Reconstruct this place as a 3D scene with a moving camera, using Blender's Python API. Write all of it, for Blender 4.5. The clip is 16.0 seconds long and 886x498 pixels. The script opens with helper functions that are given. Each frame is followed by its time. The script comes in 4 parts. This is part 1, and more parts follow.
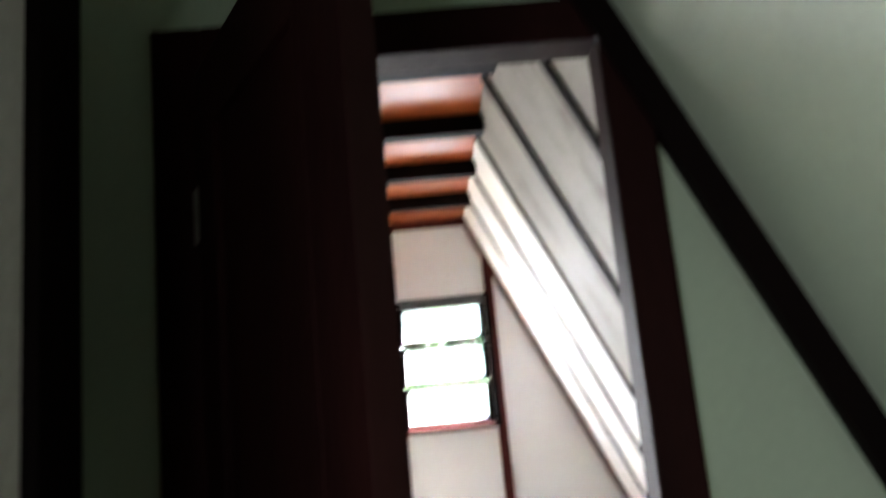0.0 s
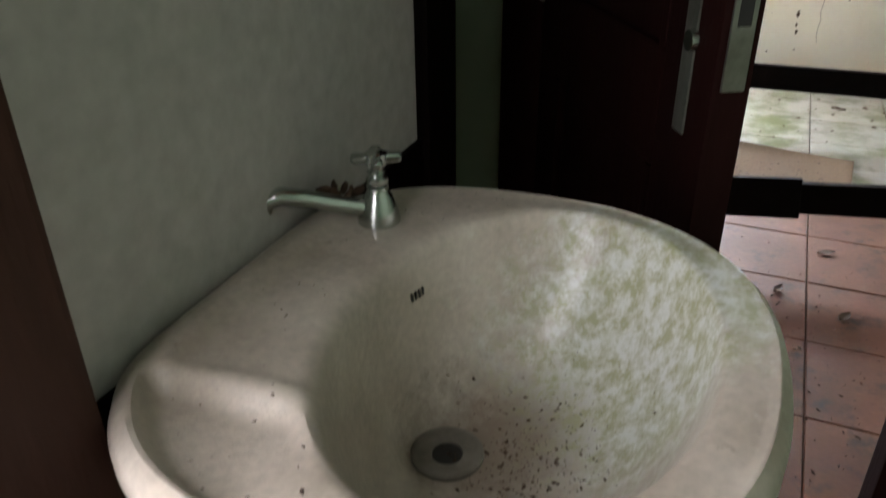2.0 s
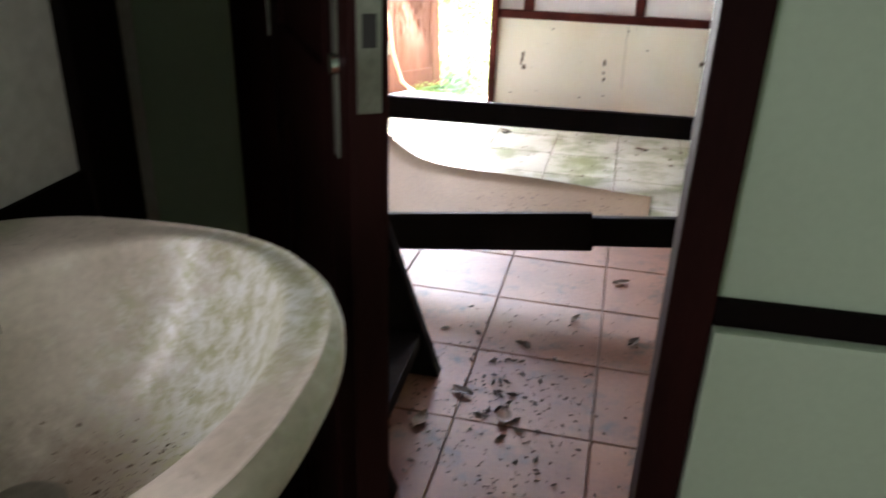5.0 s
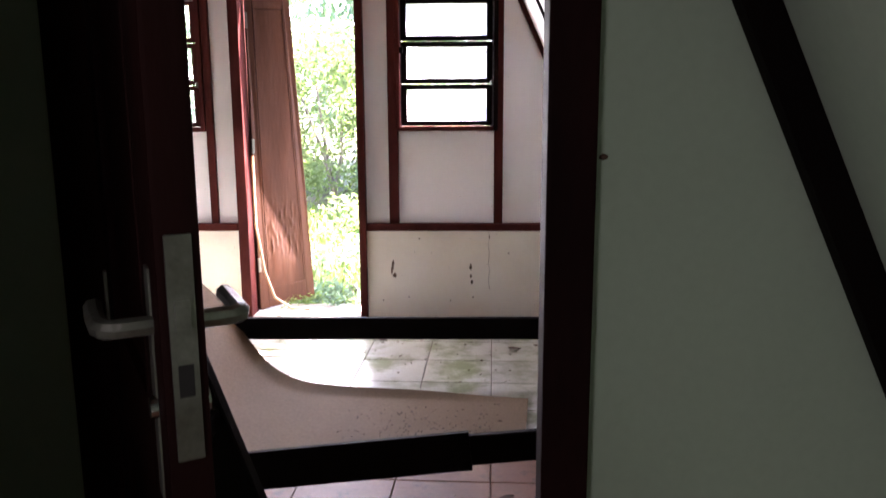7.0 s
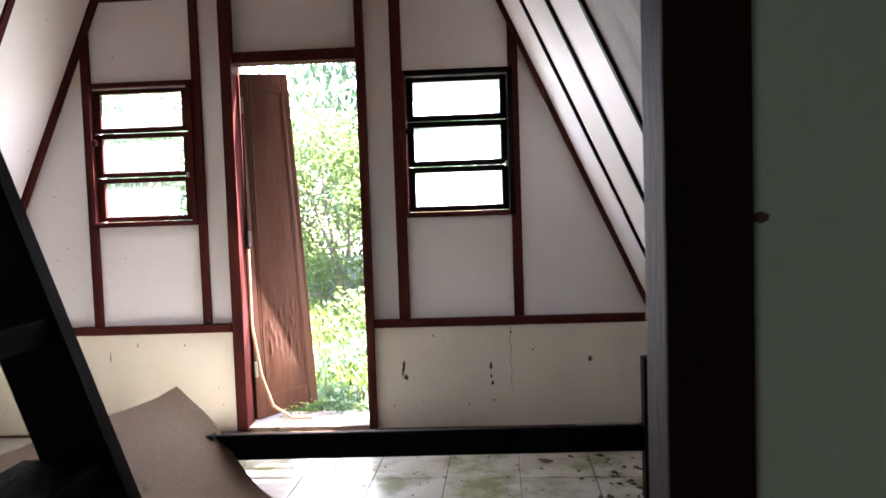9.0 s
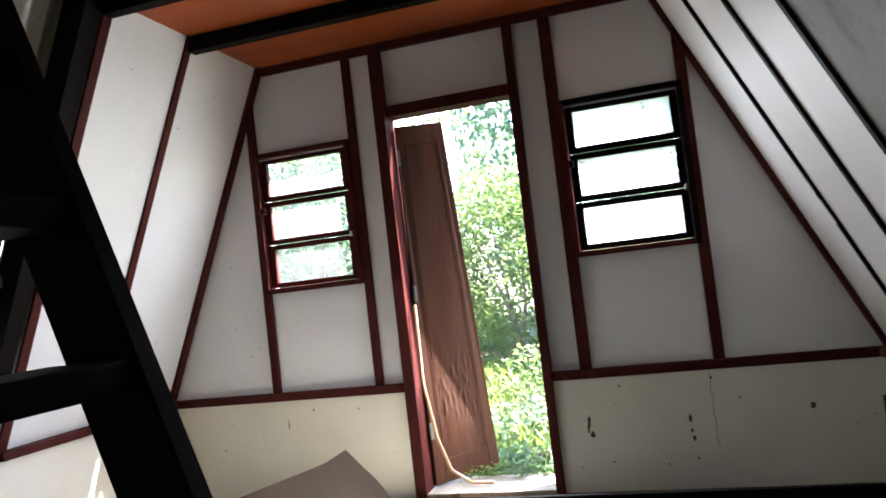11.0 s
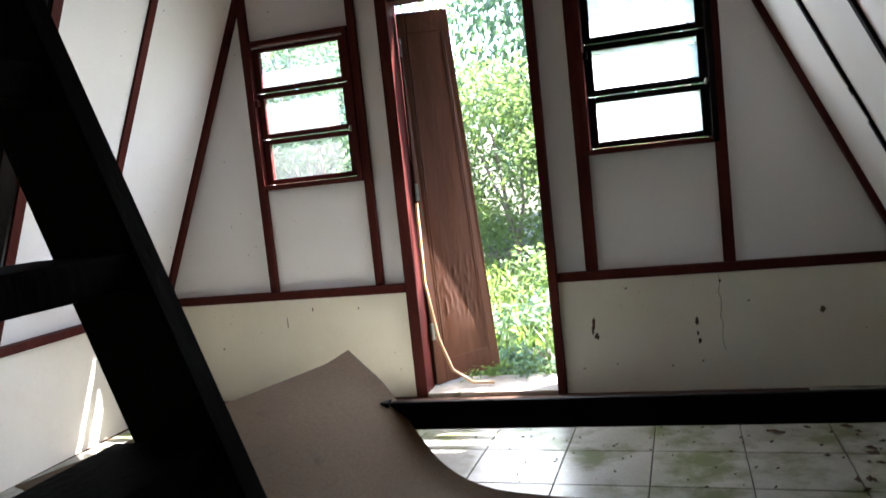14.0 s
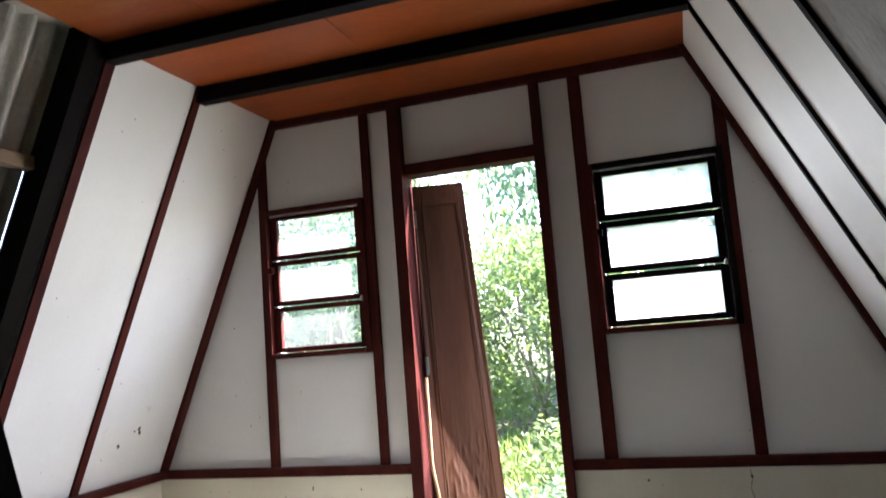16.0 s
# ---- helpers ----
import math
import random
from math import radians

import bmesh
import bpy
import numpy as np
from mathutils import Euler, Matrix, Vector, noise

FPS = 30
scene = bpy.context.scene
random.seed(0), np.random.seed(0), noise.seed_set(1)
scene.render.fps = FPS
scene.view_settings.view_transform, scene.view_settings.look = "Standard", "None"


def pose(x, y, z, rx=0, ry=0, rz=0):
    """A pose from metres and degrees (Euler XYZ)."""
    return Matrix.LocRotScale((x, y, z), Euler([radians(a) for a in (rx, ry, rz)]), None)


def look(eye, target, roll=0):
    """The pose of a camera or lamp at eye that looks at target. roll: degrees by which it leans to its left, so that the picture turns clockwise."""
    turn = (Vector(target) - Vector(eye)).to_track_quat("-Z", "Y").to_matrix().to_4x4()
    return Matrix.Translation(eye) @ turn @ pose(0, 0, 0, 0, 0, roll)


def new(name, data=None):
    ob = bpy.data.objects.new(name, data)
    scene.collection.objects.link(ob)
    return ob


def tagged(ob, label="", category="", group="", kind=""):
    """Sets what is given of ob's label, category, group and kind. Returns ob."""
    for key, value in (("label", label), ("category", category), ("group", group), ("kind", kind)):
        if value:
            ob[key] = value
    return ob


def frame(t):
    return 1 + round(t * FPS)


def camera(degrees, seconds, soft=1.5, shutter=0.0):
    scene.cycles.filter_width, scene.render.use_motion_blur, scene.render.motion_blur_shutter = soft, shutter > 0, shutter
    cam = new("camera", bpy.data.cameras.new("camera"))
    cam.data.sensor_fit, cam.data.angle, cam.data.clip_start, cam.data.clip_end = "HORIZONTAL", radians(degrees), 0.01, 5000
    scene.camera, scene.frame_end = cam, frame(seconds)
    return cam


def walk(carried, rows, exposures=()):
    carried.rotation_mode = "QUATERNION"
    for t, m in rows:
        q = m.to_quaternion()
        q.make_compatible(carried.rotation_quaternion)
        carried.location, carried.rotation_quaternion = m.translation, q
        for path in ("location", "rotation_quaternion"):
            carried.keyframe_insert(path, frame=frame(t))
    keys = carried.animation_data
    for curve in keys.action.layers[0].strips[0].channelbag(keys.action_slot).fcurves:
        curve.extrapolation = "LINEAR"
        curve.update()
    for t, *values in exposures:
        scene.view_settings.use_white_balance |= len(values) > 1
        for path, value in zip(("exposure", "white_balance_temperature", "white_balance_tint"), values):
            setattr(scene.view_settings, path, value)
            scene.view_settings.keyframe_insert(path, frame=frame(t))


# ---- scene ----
cam = camera(61.4, 16.0, shutter=0.5)
PATH = [
    (0, (1.156, -4.578, 1.427), (1.206, -2.611, 1.790), -5.4),
    (0.5, (1.134, -4.599, 1.355), (0.829, -2.626, 1.234), -2.5),
    (1, (1.125, -4.609, 1.226), (0.582, -2.750, 0.724), 0.4),
    (1.5, (1.122, -4.620, 1.196), (0.475, -2.875, 0.464), -0.2),
    (2, (1.119, -4.632, 1.163), (0.459, -3.000, 0.213), -0.7),
    (2.5, (1.120, -4.640, 1.146), (0.459, -3.050, 0.130), -0.8),
    (3, (1.128, -4.652, 1.131), (0.458, -3.084, 0.085), -0.8),
    (3.5, (1.155, -4.651, 1.124), (0.473, -3.087, 0.080), -0.9),
    (4, (1.205, -4.632, 1.124), (0.513, -3.040, 0.130), -1.7),
    (4.5, (1.257, -4.602, 1.127), (0.693, -2.917, 0.209), -0.3),
    (5, (1.294, -4.563, 1.137), (0.957, -2.776, 0.306), 1.9),
    (5.2, (1.303, -4.554, 1.143), (1.038, -2.736, 0.354), 2.4),
    (7.3, (1.340, -4.521, 1.258), (1.287, -2.544, 0.965), -0.5),
    (7.5, (1.331, -4.495, 1.257), (1.283, -2.513, 0.994), -0.6),
    (8, (1.310, -4.418, 1.257), (1.261, -2.432, 1.028), -1.1),
    (8.2, (1.291, -4.356, 1.264), (1.242, -2.368, 1.051), -1.1),
    (10.3, (1.325, -3.829, 1.105), (0.946, -1.866, 1.163), -5.1),
    (10.5, (1.321, -3.816, 1.105), (0.870, -1.869, 1.175), -5.6),
    (11, (1.319, -3.796, 1.110), (0.768, -1.876, 1.204), -6.6),
    (11.5, (1.318, -3.774, 1.113), (0.666, -1.887, 1.237), -6.7),
    (12, (1.303, -3.749, 1.101), (0.617, -1.876, 1.238), -7.0),
    (12.5, (1.272, -3.724, 1.084), (0.556, -1.856, 1.086), -7.1),
    (13, (1.242, -3.703, 1.084), (0.523, -1.848, 0.880), -7.5),
    (13.5, (1.221, -3.691, 1.093), (0.593, -1.806, 0.865), -7.1),
    (14, (1.214, -3.679, 1.099), (0.662, -1.765, 0.929), -6.0),
    (14.5, (1.229, -3.650, 1.109), (0.693, -1.724, 1.038), -5.1),
    (15, (1.258, -3.601, 1.135), (0.718, -1.677, 1.206), -3.7),
    (15.5, (1.285, -3.550, 1.169), (0.707, -1.640, 1.307), -3.5),
    (16, (1.300, -3.517, 1.194), (0.696, -1.626, 1.438), -4.5),
]
# stops, kelvin and tint of the film's own exposure
EXPOSE = [(0.0, 6.35, 6100, 22), (0.5, 6.1, 6150, 22), (1.0, 6.05, 6150, 22), (1.5, 6.15, 6150, 18), (2.0, 6.3, 6150, 18), (2.5, 6.35, 6250, 20), (3.5, 6.25, 6300, 22), (4.5, 6.3, 6300, 22),
          (5.0, 6.4, 6250, 24), (5.2, 6.4, 6250, 24), (7.3, 5.15, 6250, 38), (8.2, 5.1, 6250, 36), (10.5, 4.2, 5950, 21), (11.5, 4.25, 5950, 21), (12.5, 4.15, 5950, 20), (13.5, 4.0, 5950, 18), (14.5, 4.0, 5950, 19), (16.0, 4.1, 5950, 21)]
walk(cam, [(t, look(eye, target, roll)) for t, eye, target, roll in PATH], EXPOSE)

# ---- light ----
SUN_DIR = Vector((-0.61, -0.50, -1.05)).normalized()   # the way the sun's light travels
world = bpy.data.worlds.new("sky")
scene.world = world
world.use_nodes = True
wn = world.node_tree.nodes
sky = wn.new("ShaderNodeTexSky")
sky.sky_type, sky.sun_disc = "NISHITA", False
sky.sun_elevation = math.asin(-SUN_DIR.z)
sky.sun_rotation = math.atan2(-SUN_DIR.x, -SUN_DIR.y)
world.node_tree.links.new(sky.outputs[0], wn["Background"].inputs[0])
wn["Background"].inputs[1].default_value = 0.12
sun = new("sun", bpy.data.lights.new("sun", "SUN"))
sun.data.energy, sun.data.angle, sun.data.color = 5.0, radians(0.6), (1.0, 0.95, 0.86)
sun.matrix_world = look((0, 0, 6), Vector((0, 0, 6)) + SUN_DIR)


def sky_panel(name, m, w, h, watts, colour):
    """Daylight that enters by an opening."""
    ob = new(name, bpy.data.lights.new(name, "AREA"))
    ob.data.shape, ob.data.size, ob.data.size_y, ob.data.energy, ob.data.color = "RECTANGLE", w, h, watts, colour
    ob.matrix_world = m
    return ob


sky_panel("daylight_front_door", look((0.36, -0.08, 1.0), (-0.12, -1.4, 0.38)), 0.60, 1.5, 1.9, (0.98, 1.0, 0.94))
sky_panel("daylight_window_left", look((-0.54, 0.012, 1.56), (-0.54, -1.0, 0.9)), 0.42, 0.62, 0.10, (0.95, 1.0, 0.95))
sky_panel("daylight_window_right", look((1.21, 0.012, 1.56), (1.21, -1.0, 0.9)), 0.42, 0.62, 0.26, (0.97, 1.0, 0.97))
sky_panel("daylight_side_opening", look((0.61, -4.86, 0.95), (1.22, -4.15, 0.62)), 0.62, 1.25, 0.27, (1.0, 0.98, 0.93))


# ---- materials ----


def mat(name, base, rough=0.6, dark=None, spread=0.5, scale=6.0, bump=0.2, fine=80.0, metal=0.0, stretch=(1, 1, 1), stain=None, stain_at=0.62, stain_scale=2.0, jitter=0.0, spec=0.5):
    """A painted, wooden or mineral surface: colour that varies at two sizes, stains of a third colour, and fine relief."""
    m = bpy.data.materials.new(name)
    m.use_nodes = True
    nt = m.node_tree
    n, link = nt.nodes, nt.links.new
    p = n["Principled BSDF"]
    p.inputs["Roughness"].default_value = rough
    p.inputs["Metallic"].default_value = metal
    p.inputs["Specular IOR Level"].default_value = spec
    mp = n.new("ShaderNodeMapping")
    mp.inputs["Scale"].default_value = stretch
    geo = n.new("ShaderNodeNewGeometry")
    link(geo.outputs["Position"], mp.inputs["Vector"])
    big = n.new("ShaderNodeTexNoise")
    big.inputs["Scale"].default_value, big.inputs["Detail"].default_value = scale, 6
    small = n.new("ShaderNodeTexNoise")
    small.inputs["Scale"].default_value, small.inputs["Detail"].default_value = fine, 3
    link(mp.outputs[0], big.inputs["Vector"])
    link(mp.outputs[0], small.inputs["Vector"])
    dark = dark or tuple(c * 0.7 for c in base)
    ramp = n.new("ShaderNodeValToRGB")
    ramp.color_ramp.elements[0].position, ramp.color_ramp.elements[1].position = 0.5 - spread / 2, 0.5 + spread / 2
    ramp.color_ramp.elements[0].color, ramp.color_ramp.elements[1].color = (*dark, 1), (*base, 1)
    link(big.outputs["Fac"], ramp.inputs[0])
    mix = n.new("ShaderNodeMix")
    mix.data_type, mix.blend_type = "RGBA", "OVERLAY"
    mix.inputs[0].default_value = 0.25 if bump > 0.05 else 0.07
    link(ramp.outputs[0], mix.inputs[6])
    link(small.outputs["Fac"], mix.inputs[7])
    last = mix.outputs[2]
    if stain:
        sn = n.new("ShaderNodeTexNoise")
        sn.inputs["Scale"].default_value, sn.inputs["Detail"].default_value, sn.inputs["Roughness"].default_value = stain_scale, 9, 0.68
        link(mp.outputs[0], sn.inputs["Vector"])
        sr = n.new("ShaderNodeValToRGB")
        sr.color_ramp.elements[0].position, sr.color_ramp.elements[1].position = stain_at, stain_at + 0.14
        link(sn.outputs["Fac"], sr.inputs[0])
        m2 = n.new("ShaderNodeMix")
        m2.data_type = "RGBA"
        link(sr.outputs[0], m2.inputs[0])
        link(last, m2.inputs[6])
        m2.inputs[7].default_value = (*stain, 1)
        last = m2.outputs[2]
    if jitter:
        oi = n.new("ShaderNodeObjectInfo")
        hs = n.new("ShaderNodeHueSaturation")
        mr = n.new("ShaderNodeMapRange")
        mr.inputs[3].default_value, mr.inputs[4].default_value = 1 - jitter, 1 + jitter
        link(oi.outputs["Random"], mr.inputs[0])
        link(mr.outputs[0], hs.inputs["Value"])
        link(last, hs.inputs["Color"])
        last = hs.outputs[0]
    link(last, p.inputs["Base Color"])
    if bump:
        b = n.new("ShaderNodeBump")
        b.inputs["Strength"].default_value, b.inputs["Distance"].default_value = bump, 0.004
        link(small.outputs["Fac"], b.inputs["Height"])
        link(b.outputs[0], p.inputs["Normal"])
    return m


M_PANEL = mat("white_painted_board", (0.74, 0.72, 0.72), 0.55, (0.68, 0.66, 0.66), 0.6, 1.5, 0.03, 60, stain=(0.42, 0.38, 0.34), stain_at=0.74, stain_scale=9)
M_SLOPE = mat("weathered_white_board", (0.72, 0.71, 0.69), 0.55, (0.62, 0.60, 0.57), 0.6, 1.8, 0.04, 60, stain=(0.30, 0.25, 0.19), stain_at=0.66, stain_scale=3.2)
# mouldy white boards; the dimness of the rear slope is in the grey base
M_MOULD_SHADE = mat("shaded_mouldy_board", (0.20, 0.19, 0.165), 0.7, (0.125, 0.115, 0.095), 0.6, 2.5, 0.15, 60, stain=(0.085, 0.065, 0.045), stain_at=0.50, stain_scale=4, stretch=(1, 1.6, 0.7))
M_KNEE = mat("cream_plaster", (0.73, 0.69, 0.59), 0.65, (0.63, 0.58, 0.47), 0.5, 2.2, 0.05, 45, stain=(0.30, 0.26, 0.17), stain_at=0.70, stain_scale=5)
M_TRIM = mat("red_brown_stained_wood", (0.075, 0.017, 0.013), 0.55, (0.034, 0.009, 0.008), 0.6, 9, 0.3, 90, stretch=(1, 1, 0.25), spec=0.04)
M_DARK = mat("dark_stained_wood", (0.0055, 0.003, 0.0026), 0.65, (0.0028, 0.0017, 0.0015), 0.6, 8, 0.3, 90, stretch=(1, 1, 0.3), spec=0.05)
M_DOOR = mat("near_black_red_wood", (0.022, 0.0065, 0.0055), 0.65, (0.008, 0.003, 0.0028), 0.6, 9, 0.3, 90, stretch=(1, 1, 0.25), spec=0.06, stain=(0.055, 0.026, 0.018), stain_at=0.72, stain_scale=14)
M_POST = mat("worn_red_brown_wood", (0.085, 0.036, 0.026), 0.6, (0.030, 0.013, 0.010), 0.6, 7, 0.4, 70, stretch=(1, 1, 0.22), spec=0.2, stain=(0.16, 0.12, 0.10), stain_at=0.68, stain_scale=9)
M_LEAF = mat("weathered_door_wood", (0.088, 0.033, 0.015), 0.55, (0.044, 0.017, 0.008), 0.7, 5, 0.25, 55, stretch=(1, 1, 0.16), stain=(0.15, 0.072, 0.040), stain_at=0.63, stain_scale=6, spec=0.12)
M_CEIL = mat("orange_plywood", (0.37, 0.080, 0.017), 0.38, (0.17, 0.038, 0.011), 0.6, 3, 0.15, 70, stretch=(0.35, 1, 1), stain=(0.33, 0.115, 0.035), stain_at=0.58, stain_scale=1.6, spec=0.12)
M_GREEN = mat("pale_green_paint", (0.36, 0.46, 0.335), 0.5, (0.30, 0.385, 0.28), 0.6, 1.7, 0.03, 60, stain=(0.26, 0.28, 0.22), stain_at=0.70, stain_scale=4)
M_GREY = mat("grey_paint", (0.56, 0.52, 0.51), 0.6, (0.46, 0.42, 0.41), 0.6, 2.5, 0.12, 60, stain=(0.25, 0.23, 0.19), stain_at=0.70, stain_scale=6)
M_TILE = mat("dirty_floor_tile", (0.165, 0.066, 0.034), 0.5, (0.085, 0.034, 0.019), 0.6, 6, 0.1, 70, stain=(0.035, 0.021, 0.014), stain_at=0.53, stain_scale=9, jitter=0.10, spec=0.22)
M_TILE_ALGAE = mat("algae_floor_tile", (0.34, 0.325, 0.30), 0.28, (0.21, 0.205, 0.16), 0.5, 4, 0.12, 70, stain=(0.085, 0.10, 0.035), stain_at=0.46, stain_scale=4.2, jitter=0.07)
M_GROUT = mat("grout", (0.075, 0.042, 0.027), 0.9, spec=0.1)
M_CORR = mat("fibre_cement_sheet", (0.50, 0.48, 0.43), 0.85, (0.33, 0.30, 0.26), 0.6, 5, 0.5, 50, stain=(0.10, 0.09, 0.07), stain_at=0.62, stain_scale=5)
M_LATH = mat("raw_pale_timber", (0.27, 0.19, 0.12), 0.85, (0.12, 0.08, 0.05), 0.5, 8, 0.6, 60, stretch=(1, 0.2, 1))
M_CHROME = mat("dull_chrome", (0.62, 0.66, 0.63), 0.22, (0.42, 0.45, 0.42), 0.6, 20, 0.05, 200, metal=1.0)
M_STEEL = mat("worn_zinc_plate", (0.27, 0.285, 0.24), 0.36, (0.13, 0.13, 0.10), 0.5, 20, 0.2, 150, metal=0.7)
M_DRAIN = mat("tarnished_grey_metal", (0.30, 0.28, 0.25), 0.4, (0.17, 0.155, 0.13), 0.5, 40, 0.1, 150, metal=0.5)
M_CEMENT = mat("dirty_cement", (0.34, 0.30, 0.24), 0.85, (0.20, 0.17, 0.13), 0.5, 8, 0.4, 50, stain=(0.08, 0.075, 0.04), stain_at=0.56, stain_scale=10)
M_PLASTIC = mat("white_plastic_pipe", (0.68, 0.66, 0.60), 0.4)
M_BLACK = mat("black_rubber", (0.015, 0.014, 0.013), 0.6)
M_SHEET = mat("hardboard_sheet", (0.150, 0.106, 0.066), 0.7, (0.102, 0.072, 0.045), 0.6, 2.5, 0.1, 80, stain=(0.06, 0.045, 0.030), stain_at=0.62, stain_scale=6, spec=0.06)
M_LITTER = mat("dry_leaf_litter", (0.10, 0.055, 0.028), 0.8, (0.03, 0.018, 0.012), 0.5, 30, jitter=0.3)
M_SOIL = mat("garden_soil", (0.10, 0.09, 0.05), 0.95, (0.05, 0.06, 0.025), 0.5, 3, 0.6, 30)
M_CABLE = mat("yellowed_cable", (0.50, 0.30, 0.14), 0.5)
M_BARK = mat("grey_bark", (0.22, 0.19, 0.15), 0.9, (0.10, 0.085, 0.065), 0.5, 10, 0.8, 40)


def leaf_mat(name, a, b):
    m = mat(name, a, 0.5, b, 0.5, 3, 0)
    n, link = m.node_tree.nodes, m.node_tree.links.new
    p, out = n["Principled BSDF"], n["Material Output"]
    tr = n.new("ShaderNodeBsdfTranslucent")
    tr.inputs[0].default_value = (a[0] * 1.7, a[1] * 1.7, a[2] * 1.3, 1)
    mx = n.new("ShaderNodeMixShader")
    mx.inputs[0].default_value = 0.6
    link(p.outputs[0], mx.inputs[1])
    link(tr.outputs[0], mx.inputs[2])
    link(mx.outputs[0], out.inputs[0])
    return m


M_TORN = leaf_mat("torn_white_plastic", (0.55, 0.58, 0.56), (0.40, 0.42, 0.40))
M_FOLIAGE = leaf_mat("foliage_mid_green", (0.115, 0.165, 0.06), (0.05, 0.085, 0.03))
M_FOLIAGE_B = leaf_mat("foliage_blue_green", (0.10, 0.155, 0.095), (0.045, 0.075, 0.048))
M_GRASS = leaf_mat("grass_bright_green", (0.105, 0.155, 0.04), (0.05, 0.08, 0.02))


def glass_mat(name, haze):
    """A dusty pane: clear glass with a milky film."""
    m = bpy.data.materials.new(name)
    m.use_nodes = True
    n, link = m.node_tree.nodes, m.node_tree.links.new
    n.remove(n["Principled BSDF"])
    clear, film, gloss = n.new("ShaderNodeBsdfTransparent"), n.new("ShaderNodeBsdfTranslucent"), n.new("ShaderNodeBsdfGlossy")
    film.inputs[0].default_value = (0.85, 0.9, 0.86, 1)
    gloss.inputs["Roughness"].default_value = 0.1
    dust = n.new("ShaderNodeTexNoise")
    dust.inputs["Scale"].default_value, dust.inputs["Detail"].default_value = 9, 6
    mr = n.new("ShaderNodeMapRange")
    mr.inputs[1].default_value, mr.inputs[2].default_value = 0.3, 0.7
    mr.inputs[3].default_value, mr.inputs[4].default_value = haze * 0.7, min(1, haze * 1.3)
    geo = n.new("ShaderNodeNewGeometry")
    link(geo.outputs["Position"], dust.inputs["Vector"])
    link(dust.outputs["Fac"], mr.inputs[0])
    a, b = n.new("ShaderNodeMixShader"), n.new("ShaderNodeMixShader")
    link(mr.outputs[0], a.inputs[0])
    link(clear.outputs[0], a.inputs[1])
    link(film.outputs[0], a.inputs[2])
    b.inputs[0].default_value = 0.04
    link(a.outputs[0], b.inputs[1])
    link(gloss.outputs[0], b.inputs[2])
    link(b.outputs[0], n["Material Output"].inputs[0])
    return m


M_HAZY = glass_mat("dusty_glass", 0.36)
M_FILM = glass_mat("filmed_glass", 0.07)
M_CLEAR = glass_mat("clear_glass", 0.03)

# ---- mesh helpers ----


def box(bm, x0, x1, y0, y1, z0, z1, bevel=0.0):
    r = bmesh.ops.create_cube(bm, size=1, matrix=Matrix.Translation(((x0 + x1) / 2, (y0 + y1) / 2, (z0 + z1) / 2)) @ Matrix.Diagonal((x1 - x0, y1 - y0, z1 - z0, 1)))
    if bevel:
        es = list({e for v in r["verts"] for e in v.link_edges})
        bmesh.ops.bevel(bm, geom=es, offset=bevel, segments=2, affect="EDGES", profile=0.7)
    return r["verts"]


def prism(bm, pts, axis, a, b):
    """Extrudes a convex outline between two planes across the axis; pts are the two other coordinates."""
    def put(p, h):
        return bm.verts.new({"x": (h, p[0], p[1]), "y": (p[0], h, p[1]), "z": (p[0], p[1], h)}[axis])
    lo, hi = [put(p, a) for p in pts], [put(p, b) for p in pts]
    bm.faces.new(lo), bm.faces.new(hi[::-1])
    for i in range(len(pts)):
        j = (i + 1) % len(pts)
        bm.faces.new((lo[j], lo[i], hi[i], hi[j]))
    bmesh.ops.recalc_face_normals(bm, faces=bm.faces[:])


def beam(bm, p, q, w, h, up=(0, 0, 1), bevel=0.004):
    """A timber from p to q, w wide and h high."""
    p, q = Vector(p), Vector(q)
    d = (q - p).normalized()
    s = d.cross(Vector(up)).normalized()
    u = s.cross(d)
    m = Matrix((s, d, u)).transposed().to_4x4()
    m.translation = (p + q) / 2
    r = bmesh.ops.create_cube(bm, size=1, matrix=m @ Matrix.Diagonal((w, (q - p).length, h, 1)))
    if bevel:
        bmesh.ops.bevel(bm, geom=list({e for v in r["verts"] for e in v.link_edges}), offset=bevel, segments=1, affect="EDGES")


def tube(bm, pts, radius, sides=10, taper=None):
    """A round bar along a line of points."""
    rings = []
    pts = [Vector(p) for p in pts]
    for i, p in enumerate(pts):
        d = (pts[min(i + 1, len(pts) - 1)] - pts[max(i - 1, 0)]).normalized()
        s = d.orthogonal().normalized() if not rings else (side - d * side.dot(d)).normalized()
        side = s
        t = d.cross(s)
        r = radius if taper is None else radius * (1 + (taper - 1) * i / (len(pts) - 1))
        rings.append([bm.verts.new(p + (s * math.cos(a) + t * math.sin(a)) * r) for a in (2 * math.pi * k / sides for k in range(sides))])
    for a, b in zip(rings, rings[1:]):
        for k in range(sides):
            bm.faces.new((a[k], a[(k + 1) % sides], b[(k + 1) % sides], b[k]))
    bm.faces.new(rings[0][::-1]), bm.faces.new(rings[-1])


def lathe(bm, profile, centre, sides=24):
    """Turns (radius, height) pairs about an upright axis."""
    rings = [[bm.verts.new(Vector(centre) + Vector((r * math.cos(a), r * math.sin(a), z))) for a in (2 * math.pi * k / sides for k in range(sides))] for r, z in profile]
    for a, b in zip(rings, rings[1:]):
        for k in range(sides):
            bm.faces.new((a[k], a[(k + 1) % sides], b[(k + 1) % sides], b[k]))
    bm.faces.new(rings[0][::-1]), bm.faces.new(rings[-1])


